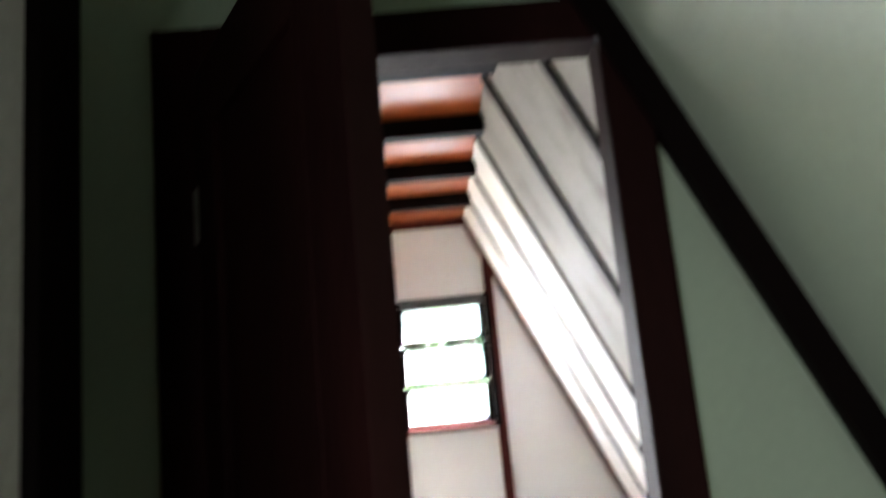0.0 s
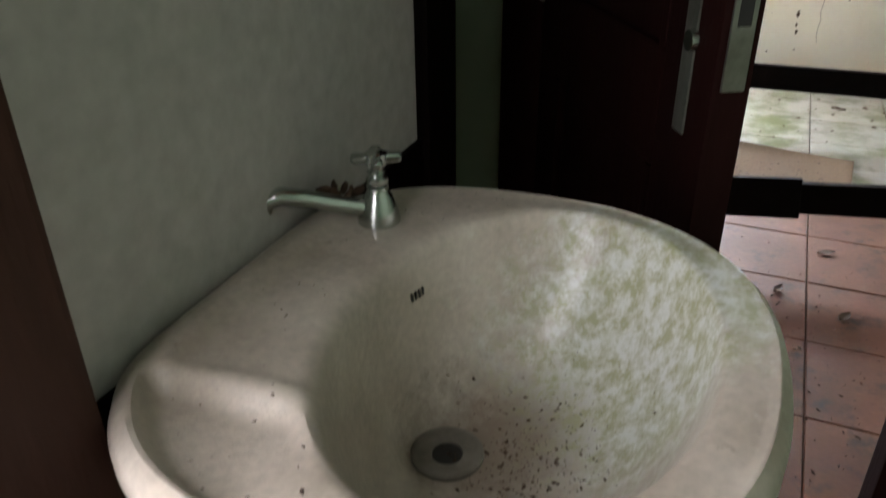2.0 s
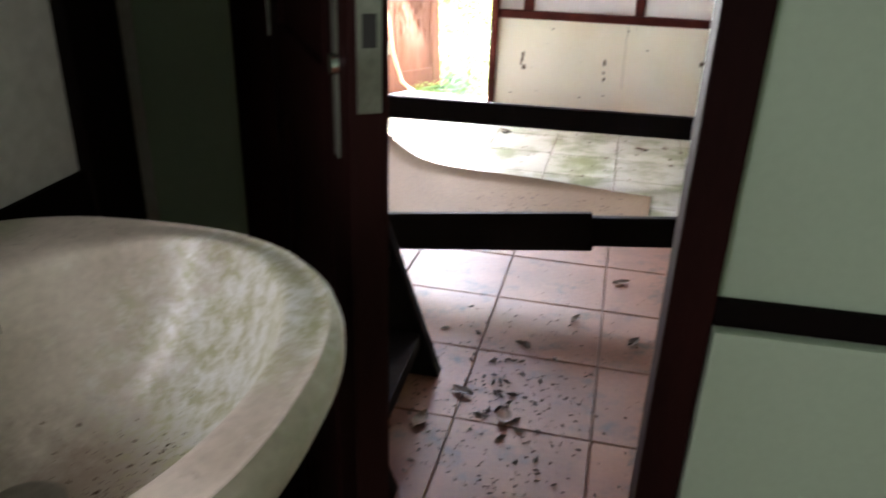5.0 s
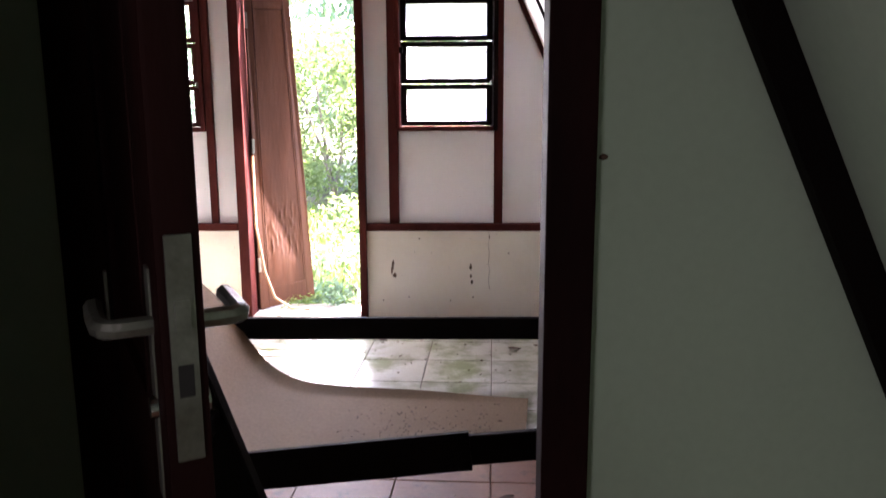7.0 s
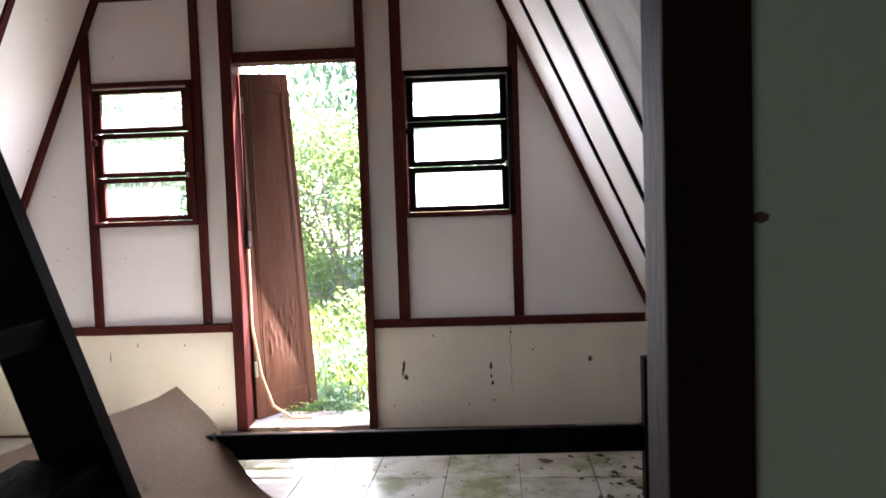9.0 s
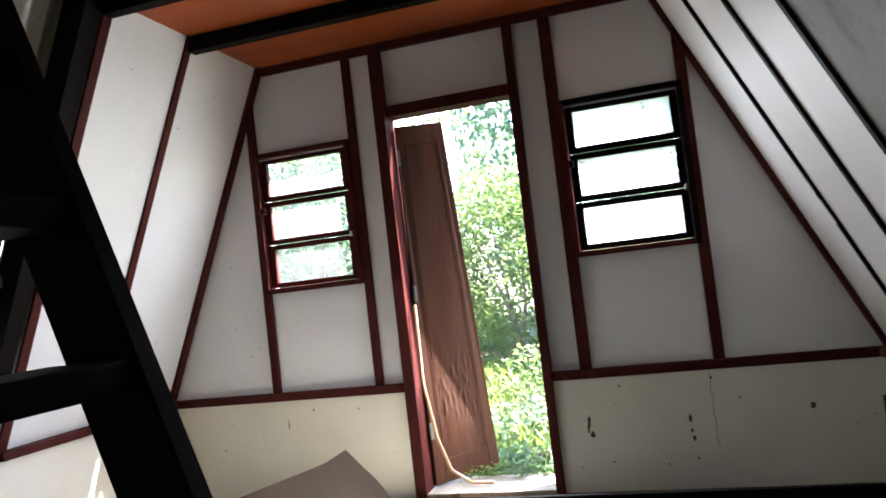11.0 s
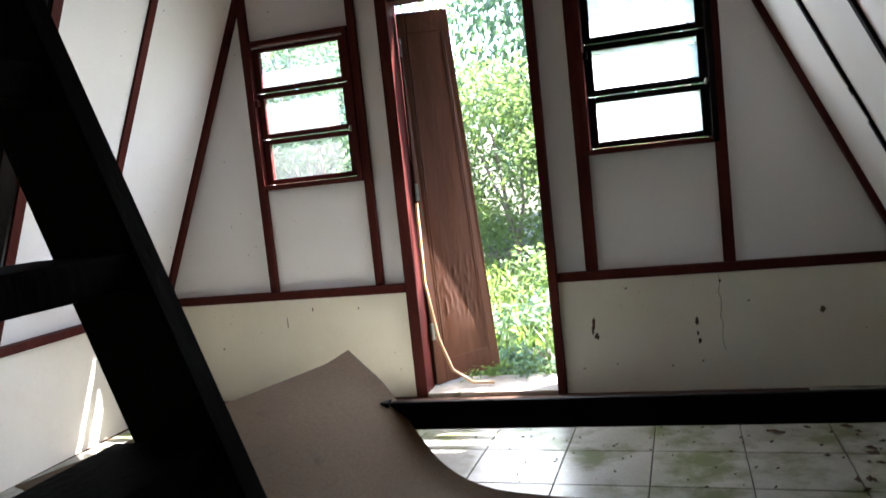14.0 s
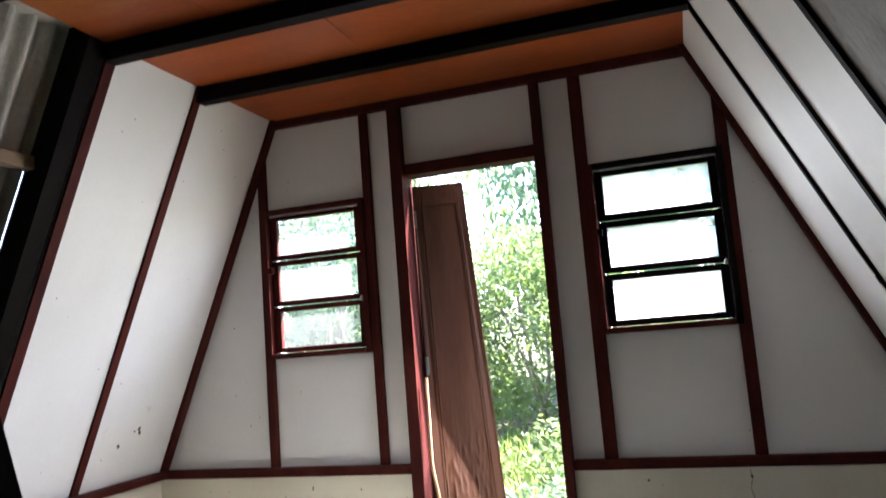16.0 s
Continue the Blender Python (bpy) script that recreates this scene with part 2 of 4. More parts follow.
def mesh_of(name, bm, material, smooth=False):
    me = bpy.data.meshes.new(name)
    bm.to_mesh(me)
    bm.free()
    me.materials.append(material)
    if smooth:
        me.polygons.foreach_set("use_smooth", [True] * len(me.polygons))
        me.set_sharp_from_angle(angle=radians(40))
    return me


def thing(name, bm, material, label="", category="", kind="", group="", smooth=False):
    return tagged(new(name, mesh_of(name, bm, material, smooth)), label, category, group, kind)


def base(name, at, label, category, group="", kind=""):
    ob = new(name)
    ob.location = at
    ob.empty_display_size = 0.1
    return tagged(ob, label, category, group, kind)


def part(name, bm, material, parent, label="", smooth=False):
    """Links a bmesh, drawn in world places, as one mesh under a thing."""
    ob = new(name, mesh_of(name, bm, material, smooth))
    ob.parent = parent
    ob.matrix_parent_inverse = world_of(parent).inverted()
    return tagged(ob, label)


def world_of(ob):
    if ob.parent is None:
        return ob.matrix_basis.copy()
    return world_of(ob.parent) @ ob.matrix_parent_inverse @ ob.matrix_basis


def clip(poly, a, b, c):
    """Keeps the side a*u + b*v <= c of a convex outline."""
    out = []
    for i, p in enumerate(poly):
        q = poly[(i + 1) % len(poly)]
        dp, dq = a * p[0] + b * p[1] - c, a * q[0] + b * q[1] - c
        if dp <= 0:
            out.append(p)
        if dp * dq < 0:
            t = dp / (dp - dq)
            out.append((p[0] + t * (q[0] - p[0]), p[1] + t * (q[1] - p[1])))
    return out


def smooth_step(a, b, v):
    v = min(1.0, max(0.0, (v - a) / (b - a)))
    return v * v * (3 - 2 * v)


# ---- plan: the A-shaped section, front wall at y = 0, floor at z = 0 ----
CEIL, KNEE = 2.46, 0.565
LK, RK = 0.427, 0.459


def left_x(z):
    return -1.552 + LK * (z - 0.593)


def right_x(z):
    return 2.277 - RK * (z - 0.583)


def section(x0, x1, z0, z1):
    """A rectangle of the section, cut by both slopes."""
    p = [(x0, z0), (x1, z0), (x1, z1), (x0, z1)]
    p = clip(p, -1, LK, -(-1.552 - LK * 0.593))
    return clip(p, 1, RK, 2.277 + RK * 0.583)


W0, W1 = -3.50, -3.45          # the partition between washroom and room
BACK = -5.75
DOOR_X0, DOOR_X1, DOOR_H = 0.845, 1.447, 1.928

# front wall: a backing with openings, and a board in each field between the battens
bm = bmesh.new()
for x0, x1, z0, z1 in ((-1.6, -0.80, KNEE, CEIL), (-0.80, -0.29, KNEE, 1.19), (-0.80, -0.29, 1.93, CEIL), (-0.29, -0.03, KNEE, CEIL),
                       (-0.03, 0.70, 2.06, CEIL), (0.70, 0.95, KNEE, CEIL), (0.95, 1.48, KNEE, 1.19), (0.95, 1.48, 1.93, CEIL), (1.48, 2.3, KNEE, CEIL)):
    prism(bm, section(x0, x1, z0, z1), "y", 0.04, 0.10)
wall_front = thing("wall_front", bm, M_PANEL, "white boarded gable wall with dark battens", "wall", "structure")
for x0, x1, z0, z1 in ((-1.6, -0.841, KNEE, CEIL), (-0.841, -0.218, KNEE, 1.19), (-0.841, -0.218, 1.93, CEIL), (-0.218, -0.035, KNEE, CEIL),
                       (-0.035, 0.70, 2.06, CEIL), (0.70, 0.896, KNEE, CEIL), (0.896, 1.53, KNEE, 1.19), (0.896, 1.53, 1.93, CEIL), (1.53, 2.3, KNEE, CEIL)):
    bm = bmesh.new()
    prism(bm, section(x0 + 0.001, x1 - 0.001, z0, z1), "y", 0.03, 0.0405)
    part("panel", bm, M_PANEL, wall_front)


def batten(x0, x1, z0, z1, y0=0.004, y1=0.034, m=M_TRIM):
    bm = bmesh.new()
    prism(bm, section(x0, x1, z0, z1), "y", y0, y1)
    bmesh.ops.bevel(bm, geom=bm.edges[:], offset=0.004, segments=1, affect="EDGES")
    return part("batten", bm, m, wall_front)


for x0, x1, z0, z1 in ((-0.865, -0.817, 0.605, 2.415), (-0.241, -0.195, 0.605, 2.415), (0.866, 0.926, 0.605, 2.415), (1.505, 1.558, 0.605, 2.415)):
    batten(x0, x1, z0, z1)
for x0, x1 in ((-1.60, -0.072), (0.724, 2.35)):
    batten(x0, x1, 0.560, 0.605, -0.012)
batten(-0.80, 1.42, 2.415, 2.46, 0.0)
for z0, z1 in ((0.60, 2.46),):
    for f, s in ((left_x, 1), (right_x, -1)):
        bm = bmesh.new()
        prism(bm, [(f(z0), z0), (f(z0) + s * 0.026, z0), (f(z1) + s * 0.026, z1), (f(z1), z1)], "y", -0.018, 0.032)
        part("corner_batten", bm, M_TRIM, wall_front)

# masonry plinth under the boards
bm = bmesh.new()
for x0, x1 in ((-1.66, -0.062), (0.716, 2.40)):
    box(bm, x0, x1, 0.0, 0.16, -0.05, KNEE, 0.012)
wall_plinth = thing("wall_plinth_front", bm, M_KNEE, "cream plastered plinth wall with scars and dirt", "wall", "structure")
bm = bmesh.new()
box(bm, -1.70, -1.55, -5.9, 0.0, -0.05, KNEE, 0.01)
thing("wall_plinth_west", bm, M_KNEE, "cream plastered plinth wall under the sloping boards", "wall", "structure")
bm = bmesh.new()
box(bm, 2.27, 2.42, -5.9, 0.0, -0.05, KNEE, 0.01)
wall_plinth_east = thing("wall_plinth_east", bm, M_KNEE, "cream plastered plinth wall under the sloping boards", "wall", "structure")

# front door frame and weathered leaf, standing open to the garden
frame_front = base("door_frame_front", (0.33, 0.06, 0), "red-brown wooden frame of the garden door", "door frame", kind="structure")
for nm, a in (("jamb", (-0.066, -0.004, -0.03, 0.12, 0, 2.413)), ("jamb", (0.680, 0.724, -0.03, 0.12, 0, 2.413)), ("head", (-0.004, 0.680, -0.006, 0.11, 2.045, 2.105))):
    bm = bmesh.new()
    box(bm, *a, 0.006)
    part(nm, bm, M_TRIM, frame_front)


def garden_door():
    """A narrow warped leaf of a double door, twisted on its hinges and swung outward."""
    corners = [Vector(c) for c in ((0.004, 0.100, 0.03), (0.288, 0.430, 0.045), (0.246, 0.195, 2.010), (0.006, 0.085, 2.0))]
    w, tall = 0.40, 1.97
    d = base("garden_door", corners[0], "weathered brown wooden door leaf standing open to the garden", "door")
    def warp(bm):
        for v in bm.verts:
            u, q = v.co.x / w, v.co.z / tall
            lo, hi = corners[0].lerp(corners[1], u), corners[3].lerp(corners[2], u)
            n = (corners[1] - corners[0]).lerp(corners[2] - corners[3], q).cross(Vector((0, 0, 1))).normalized()
            v.co = lo.lerp(hi, q) - n * v.co.y
    def piece(name, mat_, *a, bevel=0.006, label=""):
        bm = bmesh.new()
        box(bm, *a, bevel)
        warp(bm)
        return part(name, bm, mat_, d, label)
    piece("stile", M_LEAF, 0.0, 0.06, -0.018, 0.018, 0, tall)
    piece("stile", M_LEAF, 0.34, 0.40, -0.018, 0.018, 0, tall)
    piece("rail", M_LEAF, 0.06, 0.34, -0.017, 0.017, 0, 0.13)
    piece("rail", M_LEAF, 0.06, 0.34, -0.017, 0.017, 1.86, tall)
    bm = bmesh.new()
    bmesh.ops.create_grid(bm, x_segments=40, y_segments=150, size=0.5)
    for v in bm.verts:
        x, z = 0.06 + (v.co.x + 0.5) * 0.28, 0.13 + (v.co.y + 0.5) * 1.73
        low = smooth_step(0.95, 0.35, z)
        v.co = (x, -0.0155 - 0.011 * max(0.0, noise.noise((x * 60, z * 16, 3.1))) * smooth_step(0.75, 0.55, z) * smooth_step(0.28, 0.40, z) - 0.008 * max(0.0, noise.noise((x * 12, z * 2.5, 7.1))) * low + 0.002 * noise.noise((x * 9, z * 2, 0)), z)
    g = bmesh.ops.extrude_face_region(bm, geom=bm.faces[:])
    for v in (q for q in g["geom"] if isinstance(q, bmesh.types.BMVert)):
        v.co.y = 0.010
    bmesh.ops.recalc_face_normals(bm, faces=bm.faces[:])
    warp(bm)
    part("panel", bm, M_LEAF, d, "buckled veneer panel peeling near the bottom", True)
    for x in (0.068, 0.332):
        piece("bead", M_LEAF, x - 0.004, x + 0.004, -0.0195, -0.012, 0.13, 1.86, bevel=0.002)
    for z in (0.25, 1.0, 1.75):
        piece("hinge", M_STEEL, -0.008, 0.012, -0.03, -0.016, z, z + 0.09, bevel=0.003)
    return d


garden_door()
bm = bmesh.new()
pts = [Vector((0.03, 0.02, 1.02)), Vector((0.035, 0.0, 0.60)), Vector((0.07, 0.03, 0.30)), Vector((0.12, 0.06, 0.12)), Vector((0.22, 0.08, 0.045)), Vector((0.33, 0.10, 0.035))]
tube(bm, pts, 0.009, 8)
thing("loose_cable", bm, M_CABLE, "loose yellowed cable hanging beside the garden door", "cable", smooth=True)
bm = bmesh.new()
box(bm, -0.062, 0.716, -0.02, 0.30, -0.06, 0.02, 0.008)
thing("door_threshold", bm, M_CEMENT, "worn cement threshold of the garden door", "threshold", "structure")


def louvre_window(name, x0, x1, z0, z1, label, broken):
    """Three framed panes one over another in a wooden frame; x0..z1 is the outer frame."""
    w = base(name, ((x0 + x1) / 2, 0.06, z0), label, "window", kind="structure")
    def piece(nm, m, *a, bevel=0.005, parent=None, lab=""):
        bm = bmesh.new()
        box(bm, *a, bevel)
        return part(nm, bm, m, parent or w, lab)
    o = 0.028
    fr = M_DARK if broken else M_TRIM
    piece("frame_side", M_TRIM, x0, x0 + o, -0.006, 0.115, z0, z1)
    piece("frame_side", fr, x1 - o, x1, -0.006, 0.115, z0, z1)
    piece("frame_sill", M_TRIM, x0 + o, x1 - o, -0.012, 0.12, z0, z0 + o)
    piece("frame_head", fr, x0 + o, x1 - o, -0.006, 0.115, z1 - o, z1)
    h = (z1 - z0 - 2 * o) / 3
    for i in range(3):
        a0, a1, b0, b1 = x0 + o + 0.004, x1 - o - 0.004, z0 + o + i * h + 0.003, z0 + o + (i + 1) * h - 0.003
        s, e, y0, y1 = (0.029 if broken else 0.026), 0.036, 0.03, 0.062
        piece("sash_stile", fr, a0, a0 + e, y0, y1, b0, b1, bevel=0.003)
        piece("sash_stile", fr, a1 - e, a1, y0, y1, b0, b1, bevel=0.003)
        piece("sash_rail", fr, a0 + e, a1 - e, y0, y1, b0, b0 + s, bevel=0.003)
        piece("sash_rail", fr, a0 + e, a1 - e, y0, y1, b1 - s, b1, bevel=0.003)
        g = piece("pane", (M_CLEAR if i == 0 else M_FILM) if not broken else M_HAZY, a0 + e - 0.003, a1 - e + 0.003, 0.045, 0.049, b0 + s - 0.003, b1 - s + 0.003, bevel=0)
        g.visible_shadow = False
    bm = bmesh.new()
    lathe(bm, [(0.004, 0), (0.011, 0.004), (0.011, 0.02), (0.005, 0.03)], (x1 - o - 0.012, 0.012, z0 + o + h - 0.012), 10)
    part("catch", bm, M_STEEL, w, "small metal catch", True)
    bm = bmesh.new()
    box(bm, x0 + o - 0.004, x0 + o + 0.020, -0.004, 0.03, z0 + o + 1.72 * h, z0 + o + 1.86 * h, 0.004)
    part("pivot_block", bm, fr, w)
    return w


louvre_window("window_1", -0.842, -0.243, 1.166, 1.968, "red-brown three-light louvre window with dusty panes", False)
louvre_window("window_2", 0.913, 1.526, 1.166, 1.968, "dark-framed three-light louvre window with bright dusty panes", True)

# sloping sides: boards between battens. West: boards for the first two bays, then bare roof sheets
def slope_piece(f, s, y0, y1, z0, z1, t0, t1):
    """A slab on a slope; t is the distance outward from the inner face."""
    bm = bmesh.new()
    prism(bm, [(f(z0) - s * t0, z0), (f(z1) - s * t0, z1), (f(z1) - s * t1, z1), (f(z0) - s * t1, z0)], "y", y0, y1)
    return bm


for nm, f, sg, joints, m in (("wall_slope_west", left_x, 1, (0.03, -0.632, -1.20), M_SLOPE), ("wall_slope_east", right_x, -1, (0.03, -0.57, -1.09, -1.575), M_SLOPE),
                             ("wall_slope_east_rear", right_x, -1, (-1.576, -2.17, -2.75, W1), M_MOULD_SHADE), ("wall_slope_west_rear", left_x, 1, (-2.45, -2.95, W1), M_SLOPE)):
    lab = "white boards with brown mould streaks and shade in their grey, on the sloping side" if m is M_MOULD_SHADE else "white boards on the sloping side"
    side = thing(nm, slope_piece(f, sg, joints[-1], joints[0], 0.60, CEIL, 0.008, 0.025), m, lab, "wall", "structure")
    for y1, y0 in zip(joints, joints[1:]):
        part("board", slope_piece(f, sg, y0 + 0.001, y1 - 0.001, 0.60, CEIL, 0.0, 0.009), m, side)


def slope_batten(f, s, y, w, m=M_TRIM, z0=0.60, z1=CEIL, t=-0.014):
    ob = thing("trim", slope_piece(f, s, y - w / 2, y + w / 2, z0, z1, t, 0.0), m, "dark batten over the joint between boards", "batten", "structure")
    return ob


slope_batten(left_x, 1, -0.632, 0.045)
slope_batten(left_x, 1, -1.185, 0.05)
for y, w in ((-0.57, 0.028), (-1.09, 0.03), (-1.575, 0.032), (-2.17, 0.05), (-2.75, 0.04)):
    slope_batten(right_x, -1, y, w, M_DARK)
# sill strips on the plinths
for f, s, x0, x1, nm in ((left_x, 1, -1.575, -1.49, "w"), (right_x, -1, 2.21, 2.30, "e")):
    bm = bmesh.new()
    box(bm, x0, x1, -3.45 if nm == "e" else -1.22, 0.0, KNEE, 0.605, 0.006)
    thing("trim", bm, M_TRIM, "dark sill strip on top of the plinth wall", "trim", "structure")
# rafters
for y, w in ((-1.265, 0.085), (-2.40, 0.085)):
    thing("roof_rafter", slope_piece(left_x, 1, y - w / 2, y + w / 2, 0.30, CEIL + 0.1, 0.0, 0.12), M_DARK, "dark sloping rafter beside the bare roof sheets", "rafter", group="rafters")


def corrugated(name, f, s, y0, y1, z0, z1, off, label, pitch=0.095):
    """A waved fibre-cement sheet lying on a slope."""
    bm = bmesh.new()
    ny = max(8, int((y1 - y0) / pitch * 10))
    nz = 10
    rows = []
    for i in range(nz + 1):
        z = z0 + (z1 - z0) * i / nz
        rows.append([bm.verts.new((f(z) - s * (off + 0.019 * math.sin(2 * math.pi * (y0 + (y1 - y0) * j / ny) / pitch)), y0 + (y1 - y0) * j / ny, z + (0.006 * noise.noise((j * 0.4, z0 * 7, y0)) if i == 0 else 0))) for j in range(ny + 1)])
    for a, b in zip(rows, rows[1:]):
        for j in range(ny):
            bm.faces.new((a[j], a[j + 1], b[j + 1], b[j]))
    g = bmesh.ops.extrude_face_region(bm, geom=bm.faces[:])
    bmesh.ops.translate(bm, vec=(-s * 0.008, 0, 0), verts=[v for v in g["geom"] if isinstance(v, bmesh.types.BMVert)])
    bmesh.ops.recalc_face_normals(bm, faces=bm.faces[:])
    return thing(name, bm, M_CORR, label, "roof sheet", "structure", "roof sheets", True)


# west side: three overlapping courses of narrow sheets, the lowest one broken off above the plinth
r = random.Random(77)
for z0, z1, off in ((1.985, 2.62, 0.150), (1.375, 2.03, 0.176), (1.075, 1.42, 0.202)):
    for k in range(11):
        y1 = 0.15 - 0.285 * k
        corrugated("roof_sheet", left_x, 1, y1 - 0.282, y1, z0 + r.uniform(-0.008, 0.008), z1, off + (0.006 if k % 2 else 0.0), "grey corrugated fibre-cement roof sheet")
corrugated("roof_sheet", right_x, -1, -3.5, 0.15, 0.45, 2.62, 0.16, "grey corrugated fibre-cement roof sheet")
corrugated("roof_sheet", left_x, 1, -6.0, -2.9, 0.40, 2.62, 0.16, "grey corrugated fibre-cement roof sheet")
corrugated("roof_sheet", right_x, -1, -6.0, -3.5, 0.40, 2.62, 0.16, "grey corrugated fibre-cement roof sheet")
for z in (2.00, 1.335):
    bm = bmesh.new()
    x = left_x(z) - 0.11
    beam(bm, (x, -2.36, z), (x, -1.24, z), 0.05, 0.055)
    for v in bm.verts:
        v.co += Vector((0, 0, 0.006 * noise.noise(v.co * 9)))
    thing("roof_batten", bm, M_LATH, "rough pale timber batten under the roof sheets", "batten", group="roof battens")

# ceiling and its beams
bm = bmesh.new()
box(bm, left_x(CEIL), right_x(CEIL), BACK, 0.10, CEIL + 0.006, CEIL + 0.02)
for k, y in enumerate((0.10, -0.61, -1.20, -1.79, -2.38, -2.97, -3.6, BACK)[:-1]):
    y0 = (-0.61, -1.20, -1.79, -2.38, -2.97, -3.6, BACK)[k]
    cut = (0.02, 0.10, -0.25, 0.5, 0.0, 0.3, 0.4)[k]
    box(bm, left_x(CEIL), cut - 0.001, y0, y, CEIL - 0.001 * (k % 2), CEIL + 0.007)
    box(bm, cut + 0.001, right_x(CEIL), y0, y, CEIL + 0.001 * (k % 2), CEIL + 0.007)
thing("ceiling", bm, M_CEIL, "orange-brown plywood ceiling", "ceiling", "structure")
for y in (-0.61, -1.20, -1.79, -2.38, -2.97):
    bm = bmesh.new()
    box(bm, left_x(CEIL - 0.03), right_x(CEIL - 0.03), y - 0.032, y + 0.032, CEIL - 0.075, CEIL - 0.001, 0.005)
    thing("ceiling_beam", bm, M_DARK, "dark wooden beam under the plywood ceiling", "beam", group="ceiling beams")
bm = bmesh.new()
prism(bm, [(left_x(CEIL) - 0.9, CEIL + 0.05), (right_x(CEIL) + 0.9, CEIL + 0.05), (0.36, 4.6)], "y", BACK, 0.12)
thing("roof_loft", bm, M_CORR, "closed loft above the ceiling", "loft", "structure")

# partition with the washroom doorway
bm = bmesh.new()
for x0, x1, z0, z1 in ((-1.6, DOOR_X0 - 0.04, 0, CEIL), (DOOR_X0 - 0.04, DOOR_X1 + 0.04, DOOR_H + 0.04, CEIL), (DOOR_X1 + 0.04, 2.3, 0, CEIL)):
    prism(bm, section(x0, x1, z0, z1), "y", W0, W1)
wall_mid = thing("wall_partition", bm, M_GREEN, "pale green painted partition wall", "wall", "structure")
door_frame = base("door_frame_washroom", ((DOOR_X0 + DOOR_X1) / 2, W0, 0), "dark red-brown frame of the washroom door", "door frame", kind="structure")
for nm, a in (("jamb", (DOOR_X0 - 0.075, DOOR_X0, W0 - 0.02, W1 + 0.004, 0, DOOR_H + 0.07)), ("jamb", (DOOR_X1, DOOR_X1 + 0.068, W0 - 0.02, W1 + 0.004, 0, DOOR_H + 0.07)),
              ("head", (DOOR_X0, DOOR_X1, W0 - 0.02, W1 + 0.004, DOOR_H, DOOR_H + 0.07))):
    bm = bmesh.new()
    box(bm, *a, 0.005)
    part(nm, bm, M_DOOR, door_frame)
bm = bmesh.new()
box(bm, DOOR_X1 + 0.070, 2.1, W0 - 0.035, W0, 0, 0.572, 0.008)
thing("wall_plinth_washroom", bm, M_GREEN, "pale green plinth with a chipped edge", "wall", "structure")
bm = bmesh.new()
box(bm, DOOR_X1 + 0.069, 2.2, W0 - 0.016, W0, 0.573, 0.617, 0.004)
thing("trim", bm, M_DARK, "dark rail on the partition above the plinth", "trim", "structure")


# washroom shell
def bath_x(z):
    return 1.743 + 0.460 * (1.393 - z)


bm = bmesh.new()
prism(bm, [(bath_x(0), 0), (bath_x(CEIL), CEIL), (bath_x(CEIL) + 0.03, CEIL), (bath_x(0) + 0.03, 0)], "y", BACK, W0)
thing("wall_slope_washroom", bm, M_GREEN, "pale green sloping side of the washroom", "wall", "structure")
# corner batten, drawn wider to take in the shaded strip of wall beside it
bm = bmesh.new()
prism(bm, [(bath_x(0.6) - 0.053, 0.6), (bath_x(CEIL) - 0.053, CEIL), (bath_x(CEIL), CEIL), (bath_x(0.6), 0.6)], "y", W0 - 0.03, W0)
thing("trim", bm, M_DARK, "dark sloping batten in the washroom corner, widened over shaded wall", "batten", "structure")
for nm, a, m in (("wall_washroom_basin", (0.738, 0.818, -4.420, -3.956, 0, CEIL), M_GREY), ("wall_washroom_recess", (0.52, 0.60, -3.876, W0, 0, CEIL), M_GREY),
                 ("wall_washroom_return", (0.52, 0.738, -3.956, -3.886, 0, CEIL), M_GREY),
                 ("wall_washroom_left", (0.738, 0.818, BACK, -5.25, 0, CEIL), M_GREY), ("wall_washroom_over", (0.738, 0.818, -5.25, -4.50, 2.12, CEIL), M_GREY),
                 ("wall_back", (-1.7, 2.5, BACK - 0.06, BACK, 0, CEIL), M_GREEN)):
    bm = bmesh.new()
    box(bm, *a)
    thing(nm, bm, m, "plain painted washroom wall", "wall", "structure")
for a, m in (((0.723, 0.832, -3.956, -3.876, 0, CEIL), M_DARK), ((0.713, 0.842, -4.525, -4.420, 0, 2.12), M_POST)):
    bm = bmesh.new()
    box(bm, *a, 0.005)
    thing("wall_post", bm, m, "dark red-brown wooden post at the end of a wall", "post", "structure")

# ---- washroom things ----


